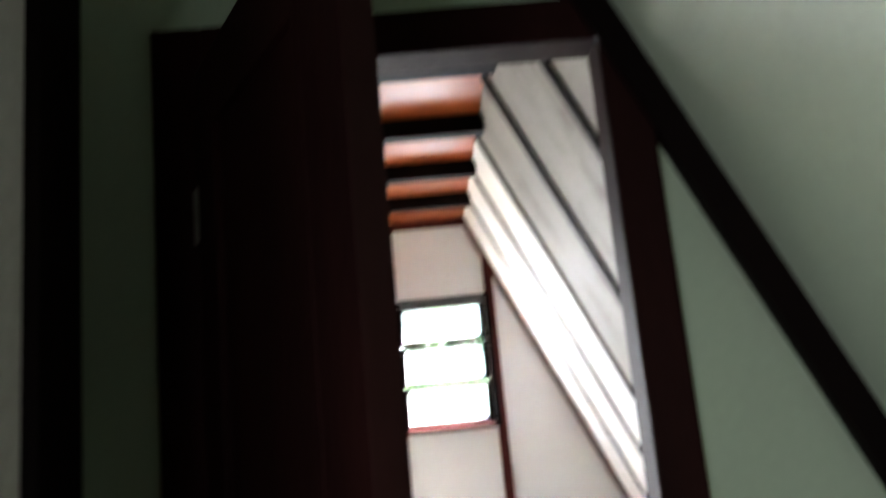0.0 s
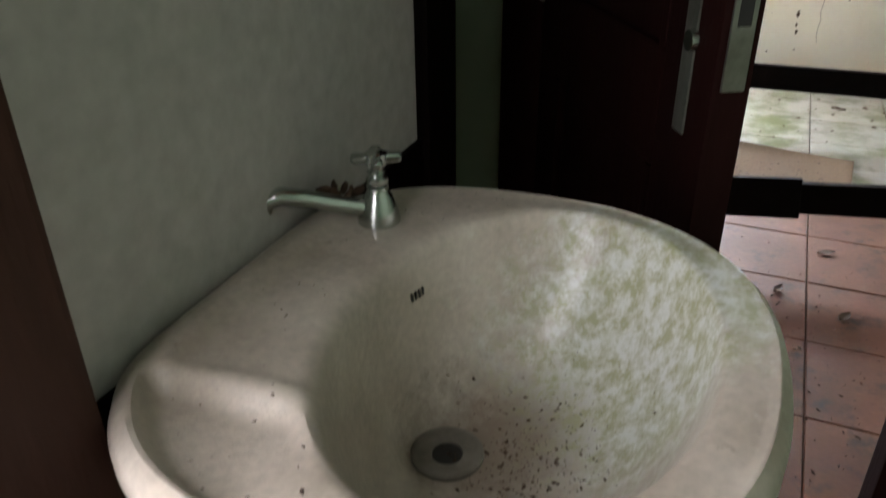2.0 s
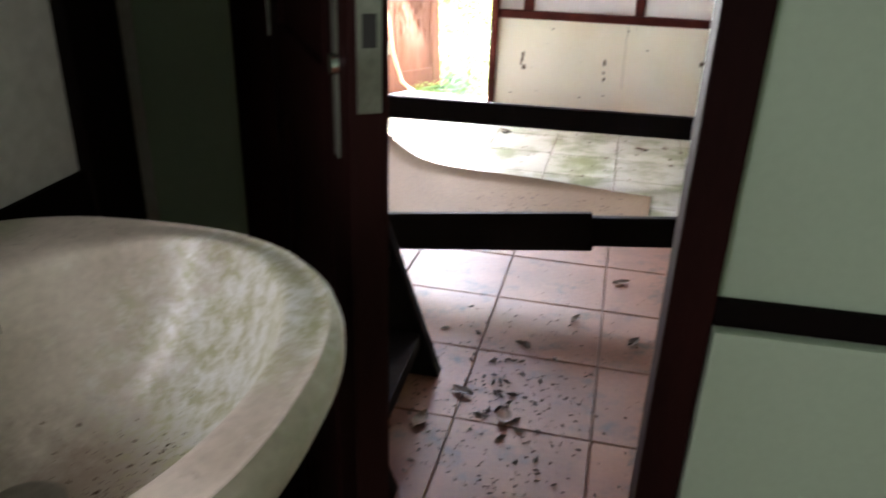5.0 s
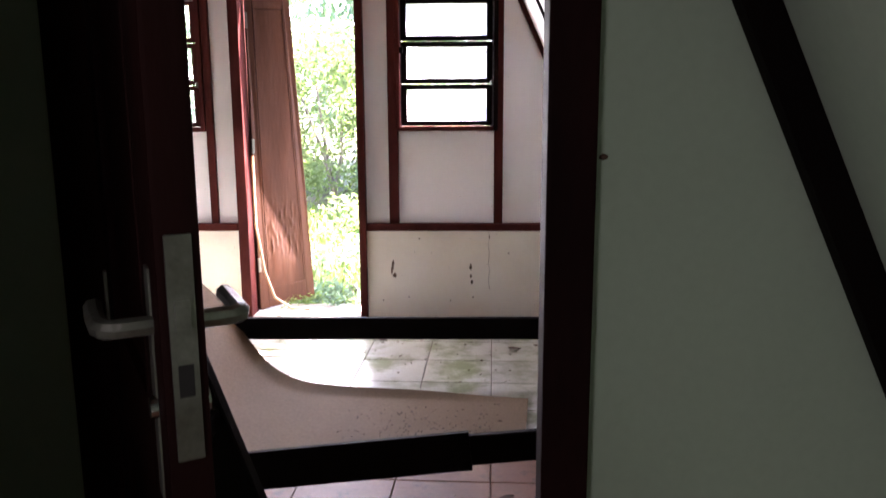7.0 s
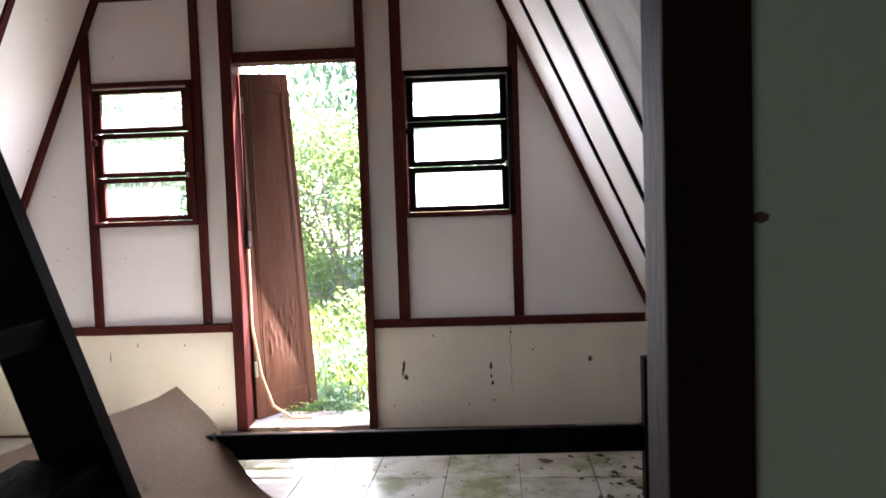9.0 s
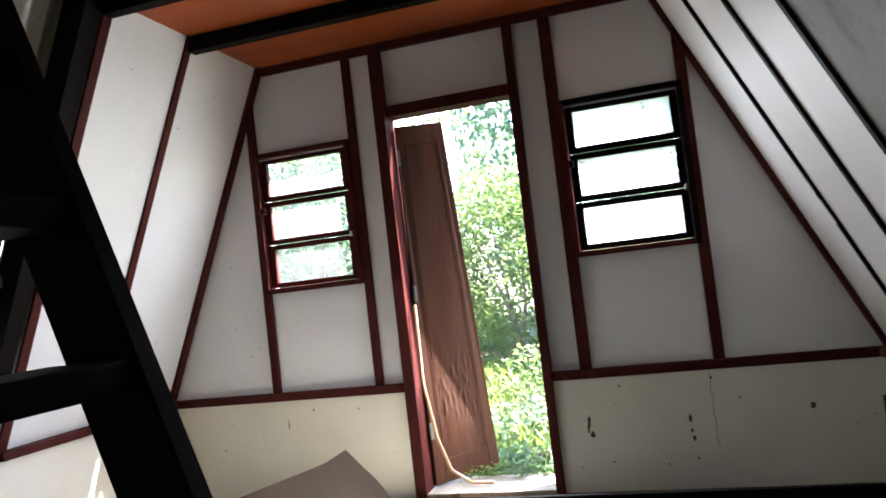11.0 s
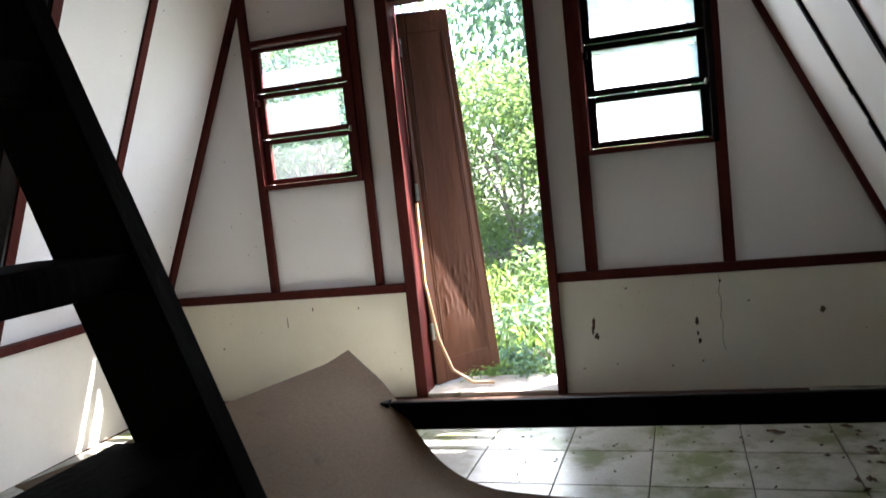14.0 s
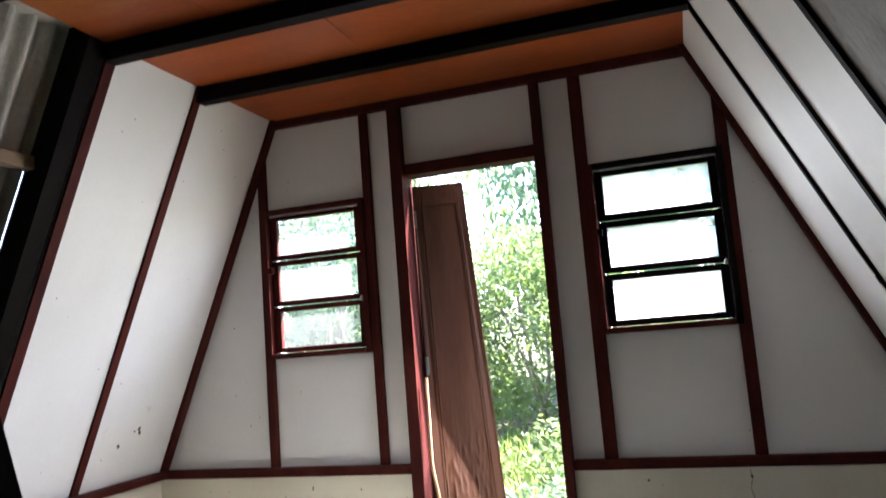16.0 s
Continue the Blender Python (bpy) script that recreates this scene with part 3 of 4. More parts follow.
def washroom_door():
    """A narrow framed leaf hinged on the left jamb, standing open into the washroom."""
    h, e = Vector((0.848, W0 - 0.012, 0.012)), Vector((1.115, -3.968, 0.012))
    w = (e - h).length
    m = Matrix.Translation(h) @ Matrix.Rotation(math.atan2(e.y - h.y, e.x - h.x), 4, "Z")
    d = base("washroom_door", h, "dark red-brown panelled door standing half open", "door")
    t = 0.0175
    def piece(name, mat_, *a, bevel=0.004, label="", parent=None):
        bm = bmesh.new()
        box(bm, *a, bevel)
        bmesh.ops.transform(bm, matrix=m, verts=bm.verts[:])
        return part(name, bm, mat_, parent or d, label)
    H = DOOR_H - 0.02
    piece("stile", M_DOOR, 0, 0.09, -t, t, 0, H)
    piece("stile", M_DOOR, w - 0.10, w, -t, t, 0, H)
    for z0, z1 in ((0, 0.18), (0.86, 0.98), (H - 0.11, H)):
        piece("rail", M_DOOR, 0.09, w - 0.10, -t, t, z0, z1)
    for z0, z1 in ((0.18, 0.86), (0.98, H - 0.11)):
        piece("panel", M_DOOR, 0.088, w - 0.098, -0.008, 0.008, z0, z1, bevel=0.001)
        for x in (0.096, w - 0.106):
            for y in (-0.013, 0.013):
                piece("bead", M_DOOR, x - 0.007, x + 0.007, y - 0.006, y + 0.006, z0, z1, bevel=0.003)
    plate = piece("lock_plate", M_STEEL, w - 0.001, w + 0.0025, -0.0105, 0.0105, 0.966, 1.152, bevel=0.001, label="worn zinc lock plate on the edge")
    piece("latch_bolt", M_STEEL, w, w + 0.006, -0.006, 0.006, 1.075, 1.100, bevel=0.001, parent=plate)
    piece("key_bolt", M_BLACK, w + 0.0005, w + 0.003, -0.006, 0.006, 1.020, 1.047, bevel=0.0005, parent=plate)
    for sgn in (-1, 1):
        piece("back_plate", M_STEEL, w - 0.061, w - 0.039, sgn * t - 0.002, sgn * t + 0.002, 0.915, 1.120, bevel=0.0015)
        bm = bmesh.new()
        y0 = sgn * t
        tube(bm, [(w - 0.040, y0, 1.072), (w - 0.040, y0 + sgn * 0.030, 1.072), (w - 0.043, y0 + sgn * 0.037, 1.072), (w - 0.052, y0 + sgn * 0.040, 1.072), (w - 0.085, y0 + sgn * 0.041, 1.073), (w - 0.115, y0 + sgn * 0.040, 1.075)], 0.0085, 8)
        bmesh.ops.transform(bm, matrix=m, verts=bm.verts[:])
        part("lever_handle", bm, M_STEEL, d, "dull metal lever handle", True)
        bm = bmesh.new()
        bmesh.ops.create_cone(bm, segments=16, radius1=0.010, radius2=0.009, depth=0.006, cap_ends=True, matrix=m @ Matrix.Translation((w - 0.042, y0 + sgn * 0.004, 1.0)) @ Matrix.Rotation(math.pi / 2, 4, "X"))
        part("key_rosette", bm, M_CHROME, d, "", True)
    for z in (0.2, 0.95, 1.65):
        piece("hinge", M_STEEL, -0.010, 0.010, -t - 0.004, t + 0.004, z, z + 0.08, bevel=0.002)


washroom_door()

BX, BY = 1.023, -4.267       # middle of the bowl


def rim_radius(a):
    """The rim: an oval cut straight along the wall, with rounded corners."""
    dx, dy = math.cos(a), math.sin(a)
    ox, oy, rx, ry = BX - 0.9905, BY + 4.272, 0.1785, 0.189
    lo, hi = 0.0, 0.5
    for i in range(40):
        r = (lo + hi) / 2
        u, v = abs(ox + r * dx) / rx, abs(oy + r * dy) / ry
        k = 2.8 if ox + r * dx < 0 else 2.35
        lo, hi = (r, hi) if u ** k + v ** k < 1 else (lo, r)
    if dx < -0.05:
        flat = (0.823 - BX) / dx
        k = 60.0
        r = (r ** -k + flat ** -k) ** (-1 / k)
    return r


def bowl_radius(a):
    dx, dy = math.cos(a), math.sin(a)
    ox, oy, rx, ry = BX - 1.025, BY + 4.266, 0.111, 0.160
    A, B, C = (dx / rx) ** 2 + (dy / ry) ** 2, ox * dx / rx ** 2 + oy * dy / ry ** 2, (ox / rx) ** 2 + (oy / ry) ** 2 - 1
    return (-B + math.sqrt(B * B - A * C)) / A


def bowl_height(t, x, y):
    """Height of the bowl's inside at a share of the way from the drain to its edge, flat round the drain."""
    far = smooth_step(0.025, 0.045, math.hypot(x - 0.969, y + 4.258))
    return 0.777 + 0.124 * (0.38 * t ** 2.1 + 0.62 * t ** 5) * far


def basin_material():
    m = mat("mossy_white_ceramic", (0.56, 0.50, 0.43), 0.32, (0.34, 0.285, 0.225), 0.45, 11, 0.12, 160, stain=(0.13, 0.095, 0.07), stain_at=0.63, stain_scale=34)
    n, link = m.node_tree.nodes, m.node_tree.links.new
    p = n["Principled BSDF"]
    old = p.inputs["Base Color"].links[0].from_socket
    geo = n.new("ShaderNodeNewGeometry")
    dist = n.new("ShaderNodeVectorMath")
    dist.operation = "DISTANCE"
    dist.inputs[1].default_value = (1.085, -4.185, 0.855)
    link(geo.outputs["Position"], dist.inputs[0])
    near = n.new("ShaderNodeMapRange")
    near.inputs[1].default_value, near.inputs[2].default_value, near.inputs[3].default_value, near.inputs[4].default_value = 0.03, 0.185, 0.72, 0.0
    link(dist.outputs["Value"], near.inputs[0])
    tex = n.new("ShaderNodeTexNoise")
    tex.inputs["Scale"].default_value, tex.inputs["Detail"].default_value, tex.inputs["Roughness"].default_value = 42, 10, 0.8
    link(geo.outputs["Position"], tex.inputs["Vector"])
    add = n.new("ShaderNodeMath")
    add.operation = "ADD"
    link(near.outputs[0], add.inputs[0])
    link(tex.outputs["Fac"], add.inputs[1])
    r = n.new("ShaderNodeMapRange")
    r.inputs[1].default_value, r.inputs[2].default_value, r.inputs[4].default_value = 0.72, 0.98, 0.85
    link(add.outputs[0], r.inputs[0])
    mx = n.new("ShaderNodeMix")
    mx.data_type = "RGBA"
    link(r.outputs[0], mx.inputs[0])
    link(old, mx.inputs[6])
    green = n.new("ShaderNodeValToRGB")
    green.color_ramp.elements[0].position, green.color_ramp.elements[1].position = 0.42, 0.58
    green.color_ramp.elements[0].color, green.color_ramp.elements[1].color = (0.37, 0.385, 0.21, 1), (0.70, 0.73, 0.70, 1)
    t2 = n.new("ShaderNodeTexNoise")
    t2.inputs["Scale"].default_value, t2.inputs["Detail"].default_value, t2.inputs["Roughness"].default_value = 70, 10, 0.78
    link(geo.outputs["Position"], t2.inputs["Vector"])
    link(t2.outputs["Fac"], green.inputs[0])
    link(green.outputs[0], mx.inputs[7])
    # brown silt round the drain
    silt = n.new("ShaderNodeVectorMath")
    silt.operation = "DISTANCE"
    silt.inputs[1].default_value = (0.998, -4.238, 0.779)
    link(geo.outputs["Position"], silt.inputs[0])
    reach = n.new("ShaderNodeMapRange")
    reach.inputs[1].default_value, reach.inputs[2].default_value, reach.inputs[3].default_value, reach.inputs[4].default_value = 0.02, 0.10, 0.55, 0.0
    link(silt.outputs["Value"], reach.inputs[0])
    both = n.new("ShaderNodeMath")
    both.operation = "ADD"
    link(reach.outputs[0], both.inputs[0])
    link(t2.outputs["Fac"], both.inputs[1])
    cut = n.new("ShaderNodeMapRange")
    cut.inputs[1].default_value, cut.inputs[2].default_value, cut.inputs[4].default_value = 0.66, 1.0, 0.75
    link(both.outputs[0], cut.inputs[0])
    m3 = n.new("ShaderNodeMix")
    m3.data_type = "RGBA"
    link(cut.outputs[0], m3.inputs[0])
    link(mx.outputs[2], m3.inputs[6])
    m3.inputs[7].default_value = (0.20, 0.145, 0.105, 1)
    link(m3.outputs[2], p.inputs["Base Color"])
    return m


def wash_basin():
    """A small wall-hung basin with a sunken bowl, a soap shelf and a rolled rim."""
    d = base("wash_basin", (0.823, -4.27, 0.83), "dirty white ceramic wall basin with green algae in the bowl", "wash basin")
    bm = bmesh.new()
    N = 384
    rings = []
    def ring(fn):
        rings.append([bm.verts.new(fn(2 * math.pi * k / N)) for k in range(N)])
    def at(a, r, z, cx=BX, cy=BY):
        return (cx + r * math.cos(a), cy + r * math.sin(a), z)
    dx0, dy0 = 0.969, -4.258
    for t in (0.14, 0.19, 0.24, 0.28, 0.32, 0.36, 0.40, 0.44, 0.48, 0.54, 0.6, 0.65, 0.7, 0.75, 0.79, 0.83, 0.87, 0.90, 0.93, 0.95, 0.97, 0.985, 1.0):
        def fn(a, t=t):
            r, k = bowl_radius(a) * t, (1 - t) ** 1.1
            x, y = BX + (dx0 - BX) * k + r * math.cos(a), BY + (dy0 - BY) * k + r * math.sin(a)
            return (x, y, bowl_height(t, x, y))
        ring(fn)
    lift = ((0.0, 0.0), (0.08, 0.0055), (0.2, 0.0075), (0.4, 0.008), (0.78, 0.0078), (0.88, 0.0085), (0.95, 0.0095), (0.99, 0.007))
    for i in range(1, 34):
        def fn(a, u=i / 33 * 0.99):
            k = next(q for q in range(len(lift) - 1) if u <= lift[q + 1][0] + 1e-9)
            (u0, h0), (u1, h1) = lift[k], lift[k + 1]
            r = bowl_radius(a) + (rim_radius(a) - bowl_radius(a)) * u
            x, y = BX + r * math.cos(a), BY + r * math.sin(a)
            # sunken soap shelf with a ridge towards the tap and a lip along the bowl
            tray = smooth_step(-4.378, -4.390, y) * smooth_step(0.978, 0.908, x) * smooth_step(0.06, 0.22, u) * smooth_step(0.95, 0.82, u)
            ridge = math.exp(-((y + 4.376 - 0.10 * (x - 0.88)) / 0.0065) ** 2) * smooth_step(0.838, 0.863, x) * smooth_step(0.973, 0.923, x)
            back = smooth_step(0.858, 0.845, x) * smooth_step(0.97, 0.8, u) * 0.004
            return (x, y, 0.902 + h0 + (h1 - h0) * (u - u0) / (u1 - u0) - 0.013 * tray + 0.0022 * ridge + back)
        ring(fn)
    for g, z in ((0.0035, 0.906), (0.0065, 0.898), (0.0065, 0.888), (0.002, 0.878), (-0.012, 0.869), (-0.035, 0.857)):
        ring(lambda a, g=g, z=z: at(a, rim_radius(a) + g, z))
    for k, z in ((0.72, 0.822), (0.55, 0.792), (0.36, 0.765), (0.22, 0.752)):
        ring(lambda a, k=k, z=z: (BX + (0.978 - BX) * (1 - k) + rim_radius(a) * k * math.cos(a), BY + rim_radius(a) * k * math.sin(a), z))
    for a, b in zip(rings, rings[1:]):
        for k in range(N):
            bm.faces.new((a[k], a[(k + 1) % N], b[(k + 1) % N], b[k]))
    bm.faces.new(rings[0][::-1]), bm.faces.new(rings[-1])
    bmesh.ops.recalc_face_normals(bm, faces=bm.faces[:])
    part("bowl", bm, basin_material(), d, smooth=True)
    bm = bmesh.new()
    lathe(bm, [(0.0265, -0.004), (0.0265, 0.0024), (0.0252, 0.0030), (0.023, 0.0026), (0.0150, 0.0006), (0.0125, 0.0014), (0.0115, 0.0012), (0.0105, -0.002)], (dx0, dy0, 0.7775), 36)
    waste = part("waste", bm, M_DRAIN, d, "grey metal drain ring", True)
    bm = bmesh.new()
    lathe(bm, [(0.0110, -0.002), (0.0110, 0.0003), (0.001, 0.0003)], (dx0, dy0, 0.7775), 20)
    part("drain_hole", bm, M_BLACK, waste)
    for i in range(4):
        bm = bmesh.new()
        a = math.pi - 0.55 + (i - 1.5) * 0.035
        r = bowl_radius(a) * 0.962
        bmesh.ops.create_cube(bm, size=1, matrix=Matrix.Translation((BX + r * math.cos(a), BY + r * math.sin(a), 0.8745)) @ Matrix.Rotation(a, 4, "Z") @ Matrix.Diagonal((0.004, 0.001, 0.006, 1)))
        part("overflow_slot", bm, M_BLACK, d)


wash_basin()


def pillar_tap():
    x, y, z = 0.880, -4.171, 0.9092
    d = base("pillar_tap", (x, y, z), "dull chrome tap with a cross handle on the basin", "tap")
    bm = bmesh.new()
    lathe(bm, [(0.0165, 0), (0.0165, 0.003), (0.0145, 0.012), (0.011, 0.022), (0.0085, 0.026), (0.0085, 0.030)], (x, y, z))
    part("body", bm, M_CHROME, d, smooth=True)
    bm = bmesh.new()
    lathe(bm, [(0.0065, 0.030), (0.0085, 0.0335), (0.0085, 0.0365), (0.0055, 0.039), (0.0075, 0.0415), (0.0045, 0.044), (0.0045, 0.049)], (x, y, z))
    part("stem", bm, M_CHROME, d, smooth=True)
    bm = bmesh.new()
    s = Vector((-0.80, -0.60, 0)).normalized()
    o = Vector((x, y, z))
    tube(bm, [o + s * 0.008 + Vector((0, 0, 0.012)), o + s * 0.03 + Vector((0, 0, 0.018)), o + s * 0.055 + Vector((0, 0, 0.026)), o + s * 0.072 + Vector((0, 0, 0.030)), o + s * 0.082 + Vector((0, 0, 0.027)), o + s * 0.086 + Vector((0, 0, 0.019))], 0.0068, 14)
    part("spout", bm, M_CHROME, d, smooth=True)
    bm = bmesh.new()
    for a in (0.5, 0.5 + math.pi / 2):
        v = Vector((math.cos(a), math.sin(a), 0))
        beam(bm, o - v * 0.019 + Vector((0, 0, 0.052)), o + v * 0.019 + Vector((0, 0, 0.052)), 0.0085, 0.0075, bevel=0.002)
    lathe(bm, [(0.007, 0.046), (0.0085, 0.049), (0.0085, 0.056), (0.005, 0.0585)], (x, y, z), 16)
    part("cross_handle", bm, M_CHROME, d, smooth=True)


pillar_tap()
# a small dark clump between the tap and the wall
bm = bmesh.new()
rnd = random.Random(17)
for i in range(14):
    c = Vector((0.829 + rnd.gauss(0, 0.008), -4.152 + rnd.gauss(0, 0.010), 0.9135 + rnd.uniform(0, 0.006)))
    bmesh.ops.create_icosphere(bm, subdivisions=1, radius=rnd.uniform(0.003, 0.006), matrix=Matrix.Translation(c) @ Euler((rnd.uniform(0, 3), rnd.uniform(0, 3), 0)).to_matrix().to_4x4() @ Matrix.Diagonal((1.5, 0.7, 0.7, 1)))
thing("dirt_clump", bm, M_LITTER, "small dark clump behind the tap", "dirt", "stuff")
bm = bmesh.new()
tube(bm, [(0.978, -4.284, 0.762), (0.978, -4.284, 0.627), (0.978, -4.284, 0.527), (0.968, -4.284, 0.487), (0.938, -4.284, 0.472), (0.823, -4.284, 0.472)], 0.019, 16)
trap = base("waste_pipe", (0.978, -4.284, 0.472), "white plastic waste pipe under the basin", "pipe")
part("pipe", bm, M_PLASTIC, trap, smooth=True)
for z in (0.690, 0.60):
    bm = bmesh.new()
    lathe(bm, [(0.0195, 0), (0.0245, 0.002), (0.0245, 0.026), (0.0195, 0.028)], (0.978, -4.284, z + 0.027), 16)
    part("collar", bm, M_PLASTIC, trap)
hose = base("supply_hose", (0.823, -4.359, 0.647), "white plastic supply hose with a metal nut", "hose")
bm = bmesh.new()
tube(bm, [(0.891, -4.349, 0.827), (0.891, -4.374, 0.802), (0.885, -4.385, 0.782), (0.878, -4.381, 0.742)], 0.0065, 10)
part("tube", bm, M_PLASTIC, hose, smooth=True)
bm = bmesh.new()
lathe(bm, [(0.0105, 0), (0.0105, 0.016), (0.008, 0.02)], (0.878, -4.381, 0.727), 6)
part("nut", bm, M_CHROME, hose)
bm = bmesh.new()
tube(bm, [(0.878, -4.381, 0.727), (0.873, -4.374, 0.687), (0.823, -4.359, 0.667)], 0.0065, 10)
part("tube", bm, M_PLASTIC, hose, smooth=True)
bm = bmesh.new()
tube(bm, [(1.748, -3.575, 1.53), (1.752, -3.585, 1.46), (1.752, -3.585, 1.395), (1.756, -3.58, 1.385), (1.780, -3.57, 1.383)], 0.003, 8)
thing("wire_hook", bm, M_BLACK, "thin black wire hook on the washroom slope", "hook", smooth=True)

r = random.Random(8)
verts, faces = [], []
for i in range(520):
    if i < 470:
        a, t = r.gauss(0.2, 0.9), min(0.9, abs(r.gauss(0.42, 0.16)))
        k = (1 - t) ** 1.1
        x, y = BX + (0.969 - BX) * k + bowl_radius(a) * t * math.cos(a), BY + (-4.258 - BY) * k + bowl_radius(a) * t * math.sin(a)
        z = bowl_height(t, x, y) + 0.0008
    else:
        a, u = r.uniform(1.8, 4.4), r.uniform(0.15, 0.8)
        q = bowl_radius(a) + (rim_radius(a) - bowl_radius(a)) * u
        x, y = BX + q * math.cos(a), BY + q * math.sin(a)
        z = 0.9105 - (0.012 if y < -4.385 and x < 0.923 else 0)
    s, c = r.uniform(0.0005, 0.0012) + 0.0018 * r.random() ** 5, r.uniform(0, 6.28)
    k = len(verts)
    verts += [(x + s * math.cos(c), y + s * math.sin(c), z + 0.0002), (x + s * 0.5 * math.cos(c + 2), y + s * 0.5 * math.sin(c + 2), z + 0.0004), (x - s * math.cos(c), y - s * math.sin(c), z + 0.0002), (x + s * 0.5 * math.cos(c - 1.6), y + s * 0.5 * math.sin(c - 1.6), z), (x, y, z + s * 0.6)]
    faces += [(k + j, k + (j + 1) % 4, k + 4) for j in range(4)]
me = bpy.data.meshes.new("basin_crumbs")
me.from_pydata(verts, [], faces)
me.materials.append(M_LITTER)
tagged(new("basin_crumbs", me), "dark crumbs of dirt in the basin", "dirt", kind="stuff")
bm = bmesh.new()
bmesh.ops.create_icosphere(bm, subdivisions=1, radius=0.006, matrix=Matrix.Translation((1.526, W0 - 0.002, 1.197)) @ Matrix.Diagonal((1.2, 0.6, 0.8, 1)))
part("mud_spot", bm, M_LITTER, wall_mid, "small dark mud spot")

bm = bmesh.new()
box(bm, 0.8181, 0.825, -4.420, -3.956, 0.817, 0.895, 0.002)
thing("trim", bm, M_DARK, "dark rail on the washroom wall behind the basin", "trim", "structure")

# ---- room things ----
RZ = 0.315


def bed_frame():
    b = base("bed_frame", (1.1, -1.75, 0), "dark wooden double bed frame without a mattress", "bed frame")
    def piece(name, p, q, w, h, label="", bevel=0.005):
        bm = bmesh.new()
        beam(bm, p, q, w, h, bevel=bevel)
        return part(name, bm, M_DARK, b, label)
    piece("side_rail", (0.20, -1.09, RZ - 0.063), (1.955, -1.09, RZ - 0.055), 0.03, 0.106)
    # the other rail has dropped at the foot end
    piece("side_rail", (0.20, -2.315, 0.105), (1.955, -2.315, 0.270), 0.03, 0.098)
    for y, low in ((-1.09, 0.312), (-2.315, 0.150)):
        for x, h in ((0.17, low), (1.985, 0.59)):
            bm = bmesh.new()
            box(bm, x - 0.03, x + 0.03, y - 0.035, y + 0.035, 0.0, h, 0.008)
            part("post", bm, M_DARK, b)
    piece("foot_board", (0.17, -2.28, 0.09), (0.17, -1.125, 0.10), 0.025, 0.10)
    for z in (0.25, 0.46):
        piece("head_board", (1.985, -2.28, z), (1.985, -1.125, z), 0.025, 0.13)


bed_frame()
bm = bmesh.new()
beam(bm, (0.42, -2.341, 0.120), (1.352, -2.341, 0.222), 0.018, 0.128, bevel=0.002)
thing("broken_board", bm, M_DARK, "broken dark board lying along the bed rail", "board")


def bent_sheet():
    """A thin hardboard sheet, flat in the bed frame and curled up at its foot end."""
    far = [(1.615, -1.36, 0.012), (1.3, -1.345, 0.014), (1.0, -1.325, 0.018), (0.75, -1.30, 0.022), (0.57, -1.265, 0.035), (0.42, -1.20, 0.085), (0.30, -1.125, 0.185), (0.17, -1.035, 0.325), (0.06, -0.965, 0.395), (-0.03, -0.91, 0.450)]
    near = [(1.56, -1.87, 0.012), (1.27, -1.87, 0.012), (1.0, -1.86, 0.012), (0.76, -1.84, 0.014), (0.56, -1.80, 0.03), (0.40, -1.74, 0.075), (0.25, -1.68, 0.15), (0.08, -1.62, 0.26), (-0.08, -1.57, 0.34), (-0.36, -1.50, 0.40)]
    def along(line, t):
        f = t * (len(line) - 1)
        i = min(int(f), len(line) - 2)
        p = [Vector(q) for q in (line[max(i - 1, 0)], line[i], line[i + 1], line[min(i + 2, len(line) - 1)])]
        u = f - i
        return 0.5 * (2 * p[1] + (p[2] - p[0]) * u + (2 * p[0] - 5 * p[1] + 4 * p[2] - p[3]) * u * u + (3 * p[1] - p[0] - 3 * p[2] + p[3]) * u ** 3)
    bm = bmesh.new()
    nu, nv = 60, 24
    rows = []
    for i in range(nu + 1):
        a, b = along(far, i / nu), along(near, i / nu)
        b = a + (b - a) * (1 + 0.85 * smooth_step(0.2, 0.6, i / nu))
        lip = 0.022 * smooth_step(0.0, 0.2, i / nu)
        rows.append([bm.verts.new(a.lerp(b, j / nv) + Vector((0, 0, lip * max(0.0, 1 - j / 2.2)))) for j in range(nv + 1)])
    for a, b in zip(rows, rows[1:]):
        for j in range(nv):
            bm.faces.new((a[j], a[j + 1], b[j + 1], b[j]))
    bmesh.ops.recalc_face_normals(bm, faces=bm.faces[:])
    bmesh.ops.solidify(bm, geom=bm.faces[:], thickness=0.005)
    thing("hardboard_sheet", bm, M_SHEET, "bent beige hardboard sheet lying in the bed frame", "sheet", smooth=True)


bent_sheet()
r = random.Random(52)
bm = bmesh.new()
for i in range(230):
    x, y = r.gauss(1.15, 0.22), r.gauss(-1.72, 0.13)
    if 0.75 < x < 1.5 and -1.95 < y < -1.45:
        q = r.uniform(0.002, 0.006) + 0.008 * r.random() ** 7
        bmesh.ops.create_icosphere(bm, subdivisions=1, radius=1, matrix=Matrix.Translation((x, y, 0.020)) @ Matrix.Rotation(r.uniform(0, 6.28), 4, "Z") @ Matrix.Diagonal((q, q * r.uniform(0.3, 0.9), 0.0016, 1)))
thing("sheet_crumbs", bm, M_LITTER, "dark crumbs of dirt on the hardboard sheet", "dirt", "stuff")


